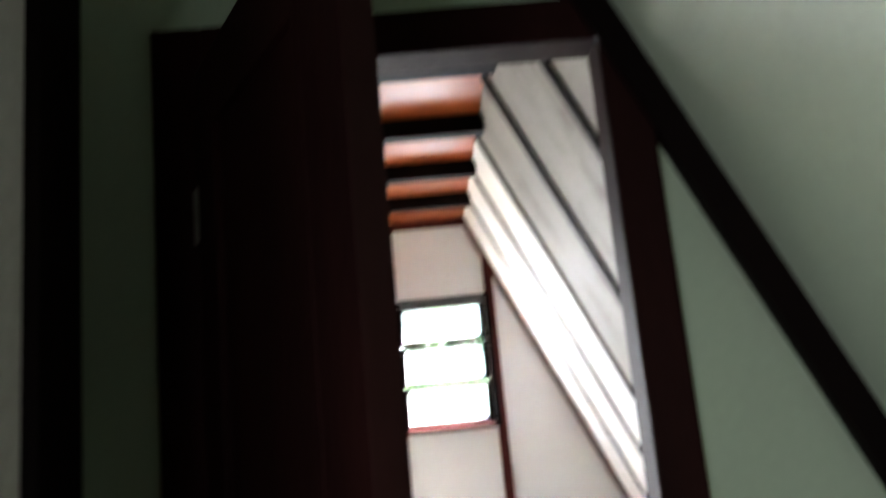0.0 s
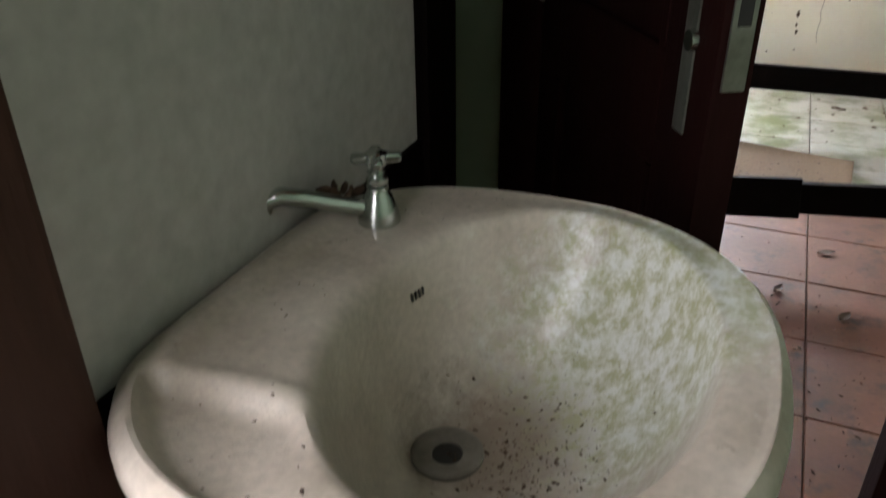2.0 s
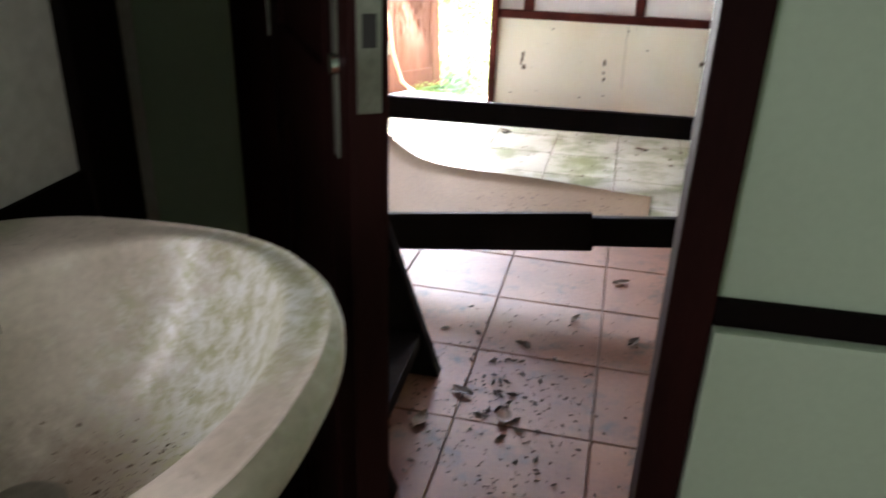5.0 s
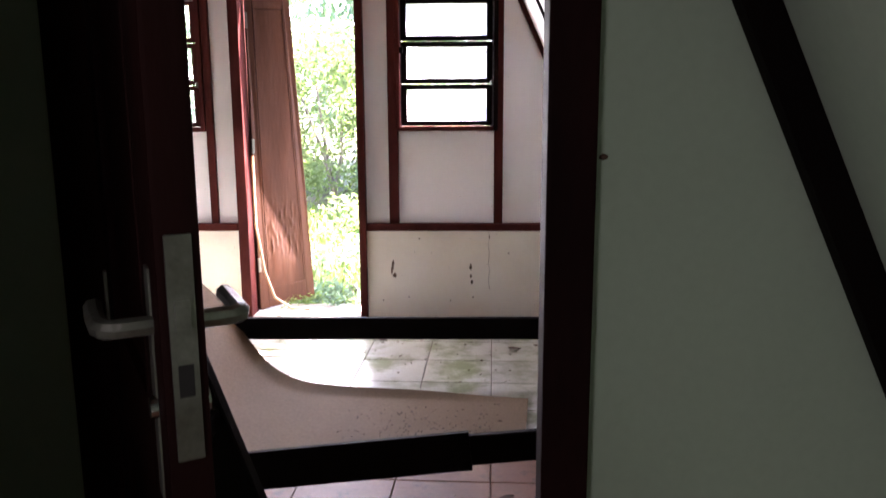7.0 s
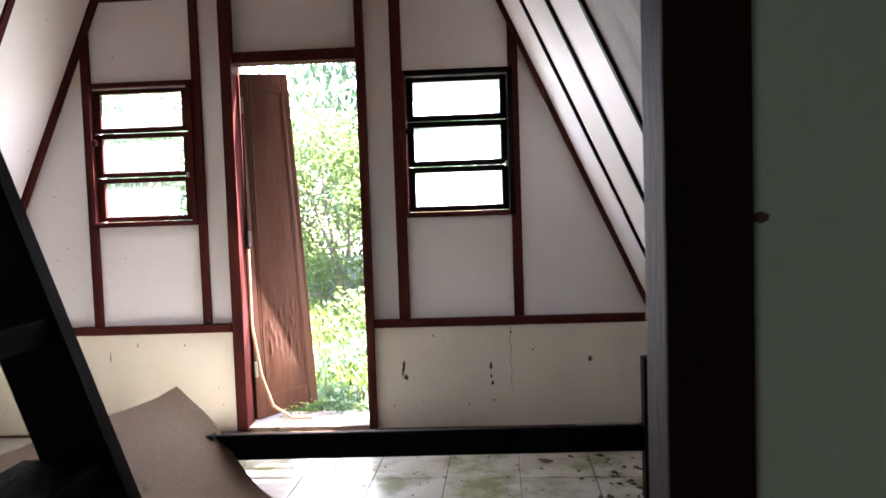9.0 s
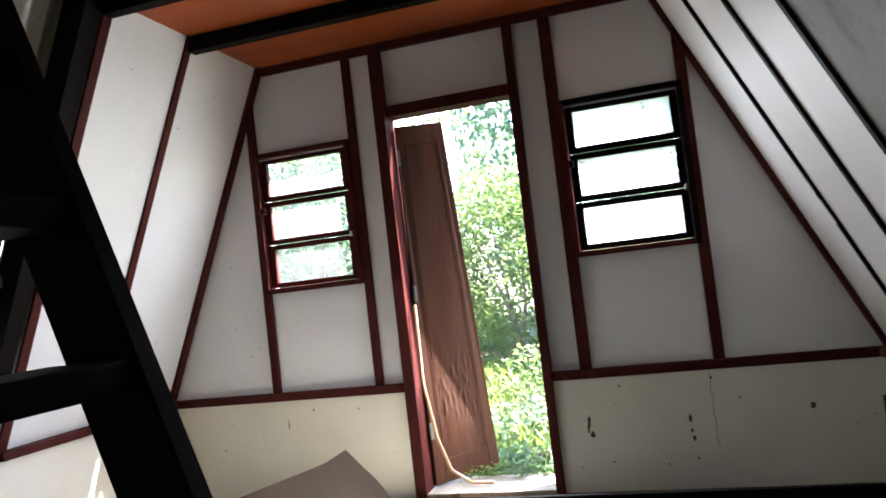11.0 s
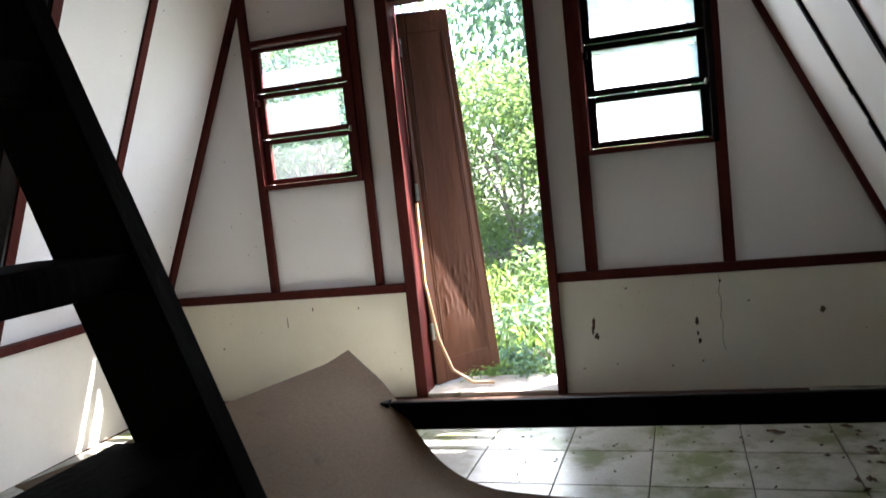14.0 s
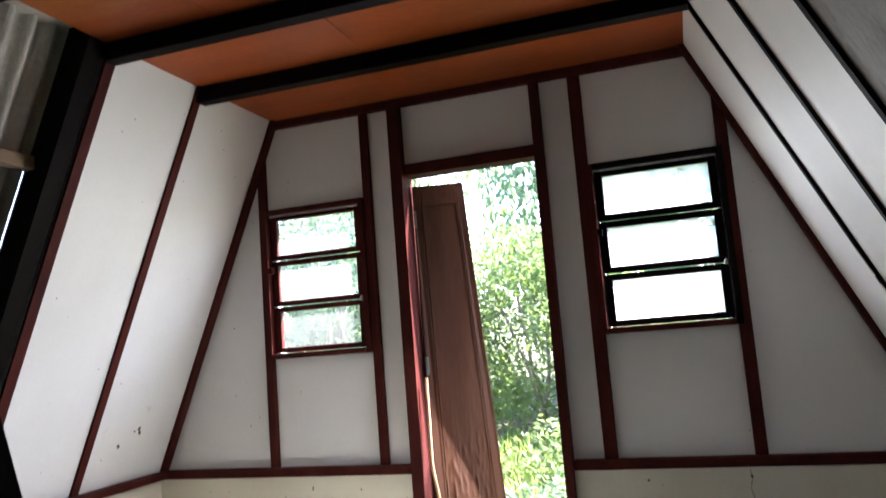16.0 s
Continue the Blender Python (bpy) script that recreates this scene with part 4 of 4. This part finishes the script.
def steep_stair():
    """A ladder-like stair: two strings and open treads, against the partition."""
    d = base("steep_stair", (0.85, -3.14, 0), "dark steep open wooden stair to the loft", "stair")
    def sx(z):
        return 0.924 - 0.345 * z
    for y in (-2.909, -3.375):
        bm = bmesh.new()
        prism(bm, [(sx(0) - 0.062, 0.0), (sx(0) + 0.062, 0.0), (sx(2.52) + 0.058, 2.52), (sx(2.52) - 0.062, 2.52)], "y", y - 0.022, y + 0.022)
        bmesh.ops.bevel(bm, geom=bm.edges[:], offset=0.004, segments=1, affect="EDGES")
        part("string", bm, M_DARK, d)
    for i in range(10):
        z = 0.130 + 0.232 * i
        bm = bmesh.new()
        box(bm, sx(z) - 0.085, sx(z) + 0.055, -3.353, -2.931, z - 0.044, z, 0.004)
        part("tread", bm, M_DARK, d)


steep_stair()
# near-black sheet that stands for the darkness of a low opening
bm = bmesh.new()
box(bm, -1.552, -1.530, -2.05, -1.385, 0.0, 0.40, 0.006)
thing("low_opening_dark", bm, M_DARK, "dark sheet standing for the unlit opening low in the plinth wall", "hatch")
# broken masonry on the open plinth, with a nest of litter and a torn plastic sheet above it
def rubble(y0, y1, z1, seed):
    bm = bmesh.new()
    n = 26
    grid = {}
    for i in range(n + 1):
        for j in range(9):
            y, v = y0 + (y1 - y0) * i / n, j / 8
            k = noise.noise((y * 7, v * 3, seed))
            z = KNEE + (z1 - KNEE + 0.05 * noise.noise((y * 5, 0, seed))) * min(1.0, v * 1.4)
            grid[i, j] = bm.verts.new((left_x(z) - 0.03 + 0.03 * k - 0.14 * max(0.0, v - 0.7), y, z + 0.015 * noise.noise((y * 19, v * 9, seed))))
    for i in range(n):
        for j in range(8):
            bm.faces.new((grid[i, j], grid[i + 1, j], grid[i + 1, j + 1], grid[i, j + 1]))
    g = bmesh.ops.extrude_face_region(bm, geom=bm.faces[:])
    bmesh.ops.translate(bm, vec=(-0.12, 0, 0), verts=[v for v in g["geom"] if isinstance(v, bmesh.types.BMVert)])
    bmesh.ops.recalc_face_normals(bm, faces=bm.faces[:])
    return thing("broken_masonry", bm, M_CEMENT, "rough grey broken cement on top of the plinth wall", "masonry", smooth=True)


rubble(-1.62, -1.315, 0.82, 3.0)
rubble(-2.35, -1.64, 0.74, 8.0)
bm = bmesh.new()
grid = {}
for i in range(19):
    for j in range(13):
        y, z = -1.52 + 0.215 * i / 18, 0.835 + 0.24 * j / 12
        fold = 0.022 * noise.noise((y * 16 + z * 5, z * 6, 2.0)) + 0.008 * noise.noise((y * 60, z * 9, 5.0))
        grid[i, j] = bm.verts.new((left_x(z) - 0.075 + fold, y, z + 0.012 * noise.noise((y * 30, z * 8, 1.0))))
for i in range(18):
    for j in range(12):
        bm.faces.new((grid[i, j], grid[i + 1, j], grid[i + 1, j + 1], grid[i, j + 1]))
bmesh.ops.solidify(bm, geom=bm.faces[:], thickness=0.001)
thing("plastic_sheet", bm, M_TORN, "crumpled pale plastic sheet filling a hole in the roof", "plastic sheet", smooth=True)


def nest(y0, y1, z0, z1, count, seed, label):
    """Dry twigs and leaves in a tangle against the slope."""
    rnd = random.Random(seed)
    bm = bmesh.new()
    for i in range(count):
        y, z = rnd.uniform(y0, y1), z0 + (z1 - z0) * rnd.random() ** 1.5
        m = Matrix.Translation((left_x(z) - rnd.uniform(-0.02, 0.10), y, z)) @ Euler((rnd.uniform(0, 6), rnd.uniform(0, 6), rnd.uniform(0, 6))).to_matrix().to_4x4()
        bmesh.ops.create_cube(bm, size=1, matrix=m @ Matrix.Diagonal((rnd.uniform(0.012, 0.06), rnd.uniform(0.005, 0.016), 0.005, 1)))
    thing("nest_litter", bm, M_LITTER, label, "litter", "stuff")


nest(-2.35, -1.55, 0.72, 1.06, 620, 5, "dry twigs and leaf litter packed under the roof sheets")
nest(-1.62, -1.22, 0.565, 0.62, 130, 6, "dry twigs and leaves along the plinth top")
# a brown panel and a bright scrap on the floor below the stair
bm = bmesh.new()
beam(bm, (-0.62, -1.62, 0.17), (-0.30, -1.66, 0.17), 0.012, 0.34, bevel=0.002)
bmesh.ops.rotate(bm, cent=(-0.46, -1.64, 0.0), matrix=Matrix.Rotation(radians(12), 3, "X"), verts=bm.verts[:])
thing("brown_panel", bm, M_LEAF, "small brown board leaning on the floor", "board")
# sockets and a wire on the east plinth
for y, w in ((-0.62, 0.075), (-0.98, 0.09)):
    so = base("wall_socket", (2.268, y, 0.40), "old grey wall socket plate on the plinth", "socket", "wall sockets")
    bm = bmesh.new()
    box(bm, 2.258, 2.271, y - w / 2, y + w / 2, 0.33, 0.46, 0.003)
    part("plate", bm, M_GREY, so)
    bm = bmesh.new()
    box(bm, 2.255, 2.259, y - w / 4, y + w / 4, 0.37, 0.42, 0.001)
    part("face", bm, M_BLACK, so)


def scar(x, z, w, h, seed):
    """A chip in the plaster: a ragged dark patch with depth."""
    r = random.Random(seed)
    bm = bmesh.new()
    n = 14
    ringv = [bm.verts.new((x + w * math.cos(a) * r.uniform(0.6, 1.2), -0.0015, z + h * math.sin(a) * r.uniform(0.6, 1.2))) for a in (2 * math.pi * k / n for k in range(n))]
    bm.faces.new(ringv)
    g = bmesh.ops.extrude_face_region(bm, geom=bm.faces[:])
    bmesh.ops.translate(bm, vec=(0, 0.004, 0), verts=[v for v in g["geom"] if isinstance(v, bmesh.types.BMVert)])
    bmesh.ops.recalc_face_normals(bm, faces=bm.faces[:])
    part("plaster_chip", bm, M_LITTER, wall_plinth, "dark chip in the plaster")


for i, (x, z, w, h) in enumerate(((1.912, 0.362, 0.012, 0.016), (0.883, 0.345, 0.009, 0.035), (0.893, 0.28, 0.012, 0.02), (0.876, 0.31, 0.006, 0.03), (1.365, 0.335, 0.010, 0.022), (1.372, 0.235, 0.008, 0.016),
                                  (1.366, 0.275, 0.006, 0.012), (1.05, 0.51, 0.007, 0.006), (0.98, 0.14, 0.006, 0.004), (1.24, 0.12, 0.006, 0.005), (1.60, 0.42, 0.005, 0.005), (1.38, 0.14, 0.005, 0.006), (-0.78, 0.43, 0.003, 0.03),
                                  (-0.62, 0.5, 0.004, 0.012), (-0.35, 0.49, 0.005, 0.006), (-1.2, 0.3, 0.005, 0.005), (1.48, 0.52, 0.006, 0.008), (0.82, 0.12, 0.006, 0.004))):
    scar(x, z, w, h, i)

# specks, a crack and small leftovers on the boards
r = random.Random(31)
bm = bmesh.new()
def speck(p, n, size):
    m = Matrix.Translation(p) @ Vector(n).to_track_quat("Z", "Y").to_matrix().to_4x4() @ Matrix.Rotation(r.uniform(0, 6.28), 4, "Z")
    bmesh.ops.create_icosphere(bm, subdivisions=1, radius=1, matrix=m @ Matrix.Diagonal((size, size * r.uniform(0.5, 1), 0.0012, 1)))
for i in range(60):
    x, z = r.uniform(-1.4, 2.1), r.uniform(0.65, 2.4)
    if left_x(z) + 0.06 < x < right_x(z) - 0.06 and not (-0.9 < x < -0.2 and 1.1 < z < 2.0) and not (-0.08 < x < 0.75) and not (0.85 < x < 1.57 and 1.1 < z < 2.0):
        speck((x, 0.0295, z), (0, -1, 0), r.uniform(0.0015, 0.0045))
for i in range(26):
    z, y = r.uniform(0.65, 2.4), r.uniform(-1.15, -0.03)
    speck((left_x(z) + 0.0005, y, z), (1, 0, -LK), r.uniform(0.002, 0.005))
for z, y in ((0.87, -0.30), (0.86, -0.33), (0.80, -0.42), (0.85, -0.29)):
    speck((left_x(z) + 0.0005, y, z), (1, 0, -LK), r.uniform(0.008, 0.016))
for i in range(40):
    x, z = r.uniform(-1.5, 2.2), r.uniform(0.03, 0.54)
    if not -0.1 < x < 0.75:
        speck((x, -0.0005, z), (0, -1, 0), r.uniform(0.0015, 0.005))
thing("wall_specks", bm, M_LITTER, "small dark specks of dirt on the boards and plaster", "dirt", "stuff")
bm = bmesh.new()
tube(bm, [(1.475 + 0.006 * math.sin(k * 2.3) + 0.004 * k / 9, -0.0004, 0.55 - 0.04 * k) for k in range(10)], 0.0012, 5)
part("plaster_crack", bm, M_LITTER, wall_plinth, "thin crack in the plaster")
for y, z0 in ((-0.575, 1.30), (-0.585, 1.17)):
    bm = bmesh.new()
    beam(bm, (right_x(z0) - 0.018, y, z0), (right_x(z0 + 0.10) - 0.018, y + 0.01, z0 + 0.10), 0.018, 0.004, up=(1, 0, 0), bevel=0.001)
    thing("tape_strip", bm, M_PLASTIC, "peeling pale strip of tape on a dark batten", "tape")

# ---- garden ----
bm = bmesh.new()
gv = {}
NX, NY = 40, 40
for i in range(NX + 1):
    for j in range(NY + 1):
        u, v = i / NX * 2 - 1, j / NY * 2 - 1
        x, y = 0.4 + 40 * u ** 3 + 6 * u, -2 + 40 * v ** 3 + 8 * v
        z = -0.06 + (0.10 * max(0.0, y - 0.8) + 0.05 * noise.noise((x * 0.7, y * 0.7, 0)) if y > 0.7 else 0)
        if y < 0.7:
            z = -0.07
        gv[i, j] = bm.verts.new((x, y, min(z, 3.5)))
for i in range(NX):
    for j in range(NY):
        bm.faces.new((gv[i, j], gv[i + 1, j], gv[i + 1, j + 1], gv[i, j + 1]))
thing("ground", bm, M_SOIL, "overgrown garden ground", "ground", "structure")


def leaf_cloud(name, at, size, count, leaf, material, label, seed, hang=0.0, category="bush"):
    """Many separate small pointed leaves round a few stems."""
    r = random.Random(seed)
    verts, faces = [], []
    for i in range(count):
        u, c, q = r.uniform(0, 2 * math.pi), r.uniform(-1, 1), r.random() ** 0.45
        s = math.sqrt(1 - c * c)
        p = Vector((at[0] + size[0] * s * math.cos(u) * q, at[1] + size[1] * s * math.sin(u) * q, at[2] + size[2] * c * q))
        wob = noise.noise(p * 1.6 + Vector((seed, 0, 0)))
        if wob < -0.12:
            continue
        ln = leaf * r.uniform(0.6, 1.4)
        d = Vector((r.uniform(-1, 1), r.uniform(-1, 1), r.uniform(-1, 0.6) - hang)).normalized()
        sd = d.orthogonal().normalized()
        sd = (Matrix.Rotation(r.uniform(0, 6.28), 3, d) @ sd) * ln * 0.22
        nn = d.cross(sd).normalized() * ln * 0.08
        k = len(verts)
        verts += [p, p + d * ln * 0.45 + sd + nn, p + d * ln, p + d * ln * 0.45 - sd + nn]
        faces += [(k, k + 1, k + 2), (k, k + 2, k + 3)]
    me = bpy.data.meshes.new("crown")
    me.from_pydata([tuple(v) for v in verts], [], faces)
    me.materials.append(material)
    b = base(name, (at[0], at[1], 0), label, category)
    crown = new("crown", me)
    crown.parent = b
    crown.matrix_parent_inverse = b.matrix_basis.inverted()
    for i in range(3):
        bm = bmesh.new()
        o = Vector((at[0] + r.uniform(-0.2, 0.2), at[1] + r.uniform(-0.2, 0.2), -0.1))
        e = Vector((at[0] + size[0] * r.uniform(-0.5, 0.5), at[1], at[2] + size[2] * 0.5))
        tube(bm, [o, o.lerp(e, 0.5) + Vector((0.1 * r.uniform(-1, 1), 0, 0)), e], 0.03 if size[2] < 1.5 else 0.07, 7, 0.35)
        part("stem", bm, M_BARK, b)
    return b


leaf_cloud("bush", (1.1, 3.6, 0.75), (1.0, 0.7, 0.9), 22000, 0.062, M_FOLIAGE_B, "dense blue-green bush beside the garden door", 1)
leaf_cloud("bush", (-0.2, 4.3, 1.1), (1.3, 0.9, 1.3), 26000, 0.066, M_FOLIAGE, "leafy green bush in the garden", 2)
leaf_cloud("bush", (2.6, 4.0, 0.9), (1.2, 0.9, 1.1), 8000, 0.10, M_FOLIAGE, "leafy green bush below the window", 3)
leaf_cloud("bush", (-2.2, 3.4, 1.45), (1.4, 0.9, 1.7), 14000, 0.09, M_FOLIAGE_B, "tangled dark bush outside the window", 4)
leaf_cloud("tree", (0.9, 6.8, 3.0), (2.3, 1.5, 2.8), 26000, 0.14, M_FOLIAGE_B, "tall tree with hanging leaves behind the garden", 5, 0.8, "tree")
leaf_cloud("bush", (-1.5, 2.6, 1.9), (1.0, 0.6, 1.0), 5200, 0.08, M_FOLIAGE_B, "tall thin bush outside the window", 14)
# added crown out of view, keeps direct sun off the open door leaf
leaf_cloud("tree", (1.40, 1.50, 2.55), (0.60, 0.55, 0.40), 6500, 0.075, M_FOLIAGE_B, "added tree crown, out of view, that shades the garden door leaf", 15, 0.8, "tree")
leaf_cloud("tree", (-3.2, 7.5, 3.6), (2.4, 1.6, 2.8), 7000, 0.13, M_FOLIAGE, "tall tree with thin crown behind the garden", 6, 0.4, "tree")
leaf_cloud("tree", (4.6, 8.0, 3.4), (2.3, 1.6, 2.8), 7000, 0.13, M_FOLIAGE, "tall tree behind the garden", 7, 0.4, "tree")


def grass(name, x0, x1, y0, y1, count, tall, seed):
    r = random.Random(seed)
    verts, faces = [], []
    for i in range(count):
        x, y = r.uniform(x0, x1), r.uniform(y0, y1)
        z = -0.08 + 0.10 * max(0.0, y - 0.8)
        h = tall * r.uniform(0.4, 1.2)
        a, w, lean = r.uniform(0, 6.28), r.uniform(0.006, 0.016), r.uniform(0.2, 0.9) * h
        sx, sy, lx, ly = math.cos(a) * w, math.sin(a) * w, -math.sin(a) * lean, math.cos(a) * lean
        k = len(verts)
        verts += [(x - sx, y - sy, z), (x + sx, y + sy, z), (x + sx * 0.8 + lx * 0.35, y + sy * 0.8 + ly * 0.35, z + h * 0.65), (x - sx * 0.8 + lx * 0.35, y - sy * 0.8 + ly * 0.35, z + h * 0.65), (x + lx, y + ly, z + h)]
        faces += [(k, k + 1, k + 2, k + 3), (k + 3, k + 2, k + 4)]
    me = bpy.data.meshes.new(name)
    me.from_pydata(verts, [], faces)
    me.materials.append(M_GRASS)
    tagged(new(name, me), "bright green grass and weeds outside the door", "grass", kind="stuff")


grass("grass", -1.5, 2.5, 0.55, 3.5, 7000, 0.20, 11)
leaf_cloud("weeds", (0.9, 2.4, 0.25), (1.1, 0.7, 0.35), 5000, 0.07, M_FOLIAGE, "low leafy weeds on the garden path", 8, category="weeds")
leaf_cloud("weeds", (0.1, 1.5, 0.10), (0.8, 0.6, 0.22), 3200, 0.06, M_FOLIAGE_B, "ivy-like weeds by the threshold", 9, category="weeds")
leaf_cloud("weeds", (0.42, 0.62, 0.02), (0.30, 0.22, 0.10), 420, 0.055, M_FOLIAGE_B, "small weeds growing over the threshold", 10, category="weeds")
grass("grass", -0.0, 0.75, 0.25, 0.60, 140, 0.10, 12)
for x, y, sx, count, seed in ((0.30, 0.27, 0.10, 70, 41), (0.45, 0.24, 0.09, 60, 42), (0.20, 0.17, 0.05, 26, 43), (0.58, 0.28, 0.08, 60, 44)):
    r = random.Random(seed)
    plant = base("weed_plant", (x, y, 0.02), "small leafy weed growing at the threshold", "plant", "threshold weeds")
    verts, faces = [], []
    for i in range(count):
        p = Vector((x + r.gauss(0, sx * 0.5), y + r.gauss(0, 0.03), 0.024 + 0.075 * r.random() ** 1.4))
        d = Vector((r.uniform(-1, 1), r.uniform(-1, 0.4), r.uniform(-0.2, 0.9))).normalized()
        ln = r.uniform(0.018, 0.042)
        side = d.cross(Vector((0.1, 0.2, 1))).normalized() * ln * 0.27
        k = len(verts)
        verts += [tuple(p), tuple(p + d * ln * 0.45 + side), tuple(p + d * ln - Vector((0, 0, ln * 0.2))), tuple(p + d * ln * 0.45 - side)]
        faces += [(k, k + 1, k + 2), (k, k + 2, k + 3)]
    me = bpy.data.meshes.new("leaves")
    me.from_pydata(verts, [], faces)
    me.materials.append(M_GRASS if seed % 2 else M_FOLIAGE_B)
    leaves = new("leaves", me)
    leaves.parent = plant
    leaves.matrix_parent_inverse = plant.matrix_basis.inverted()
    for i in range(4):
        bm = bmesh.new()
        tube(bm, [(x + r.gauss(0, 0.01), y, 0.018), (x + r.gauss(0, sx * 0.3), y + r.gauss(0, 0.01), 0.05), (x + r.gauss(0, sx * 0.5), y + r.gauss(0, 0.02), 0.085)], 0.0018, 5)
        part("stalk", bm, M_GRASS, plant)

# ---- floor: tiles, then litter ----
bm = bmesh.new()
box(bm, -1.56, 2.30, BACK, 0.02, -0.06, -0.004)
floor = thing("floor", bm, M_GROUT, "dirty square-tiled floor with leaf litter and algae", "floor", "structure")
T, TY, SKEW = 0.3325, 0.3265, radians(-2.0)   # the grid lies slightly askew to the walls
tile_meshes = {}
for key, m in (("plain", M_TILE), ("algae", M_TILE_ALGAE)):
    bm = bmesh.new()
    h, g = T / 2 - 0.0015, TY / 2 - 0.0015
    v = [bm.verts.new(c) for c in ((-h, -g, -0.004), (h, -g, -0.004), (h, g, -0.004), (-h, g, -0.004), (-h + 0.002, -g + 0.002, 0), (h - 0.002, -g + 0.002, 0), (h - 0.002, g - 0.002, 0), (-h + 0.002, g - 0.002, 0))]
    bm.faces.new(v[4:])
    for i in range(4):
        bm.faces.new((v[i], v[(i + 1) % 4], v[4 + (i + 1) % 4], v[4 + i]))
    tile_meshes[key] = mesh_of("tile", bm, m)
for i in range(-7, 6):
    for j in range(-3, 17):
        u, v = T * (i + 0.5), -TY * (j + 0.5)
        x, y = 1.504 - 3 * T + u * math.cos(SKEW) - v * math.sin(SKEW), -0.779 + u * math.sin(SKEW) + v * math.cos(SKEW)
        x -= 0.035
        if x - T / 2 < -1.60 or x + T / 2 > 2.40 or y - T / 2 < BACK - 0.1 or y + TY / 2 > 0.15:
            continue
        ob = new("tile", tile_meshes["algae" if y > -1.75 else "plain"])
        ob.location = (x, y, 0.0005 * random.uniform(-1, 1))
        ob.rotation_euler = (0, 0, SKEW)
        ob.parent = floor


def litter(name, spots, label, seed, big=0.03):
    r = random.Random(seed)
    verts, faces = [], []
    for x, y, sx, sy, count, size in spots:
        for i in range(count):
            px, py, a = r.gauss(x, sx), r.gauss(y, sy), r.uniform(0, 6.28)
            if (px < 0.8 and py < -3.4) or px > 2.2 or (-1.30 > py > -1.9 and px < 1.62):
                continue
            ln = size * r.uniform(0.3, 1.3)
            w = ln * r.uniform(0.25, 0.5)
            c, s = math.cos(a), math.sin(a)
            k = len(verts)
            for u, v, z in ((0, -1, 0.003), (0.5, 0, 0.002), (0, 1, 0.004), (-0.5, 0, 0.002), (0, 0, 0.003 + ln * 0.22)):
                verts.append((px + (u * w * c - v * ln * 0.5 * s), py + (u * w * s + v * ln * 0.5 * c), z))
            faces += [(k, k + 1, k + 4), (k + 1, k + 2, k + 4), (k + 2, k + 3, k + 4), (k + 3, k, k + 4)]
    me = bpy.data.meshes.new(name)
    me.from_pydata(verts, [], faces)
    me.materials.append(M_LITTER)
    tagged(new(name, me), label, "litter", kind="stuff")


litter("leaf_litter", ((1.15, -2.9, 0.16, 0.20, 260, 0.010), (1.12, -2.95, 0.12, 0.16, 70, 0.03), (1.08, -3.15, 0.12, 0.14, 200, 0.009), (1.3, -2.8, 0.35, 0.3, 300, 0.007), (1.0, -0.75, 0.5, 0.25, 90, 0.018), (1.2, -3.2, 0.25, 0.2, 90, 0.014), (1.95, -0.9, 0.14, 0.2, 60, 0.045), (0.9, -0.3, 0.5, 0.12, 70, 0.02)), "dry leaves and crumbs on the tiles", 21)
for x, y, ln in ((1.471, -2.24, 0.06), (1.50, -2.625, 0.055), (1.178, -3.06, 0.075), (1.06, -2.98, 0.06), (0.98, -3.12, 0.07), (1.33, -2.53, 0.05), (1.60, -0.62, 0.07), (0.86, -0.47, 0.09), (1.2, -2.72, 0.04)):
    bm = bmesh.new()
    bmesh.ops.create_grid(bm, x_segments=6, y_segments=4, size=0.5)
    for v in bm.verts:
        u, w = v.co.x, v.co.y
        v.co = (u * ln, w * ln * 0.5 * max(0.06, math.cos(u * 3.0)), 0.004 + 0.010 * abs(w) + 0.02 * ln * math.sin(u * 9) + 0.012 * u * u)
    bmesh.ops.solidify(bm, geom=bm.faces[:], thickness=0.001)
    ob = thing("dead_leaf", bm, M_LITTER, "curled brown dead leaf on the tiles", "leaf", group="dead leaves", smooth=True)
    ob.matrix_basis = pose(x, y, 0.001, 0, 0, 997 * x)
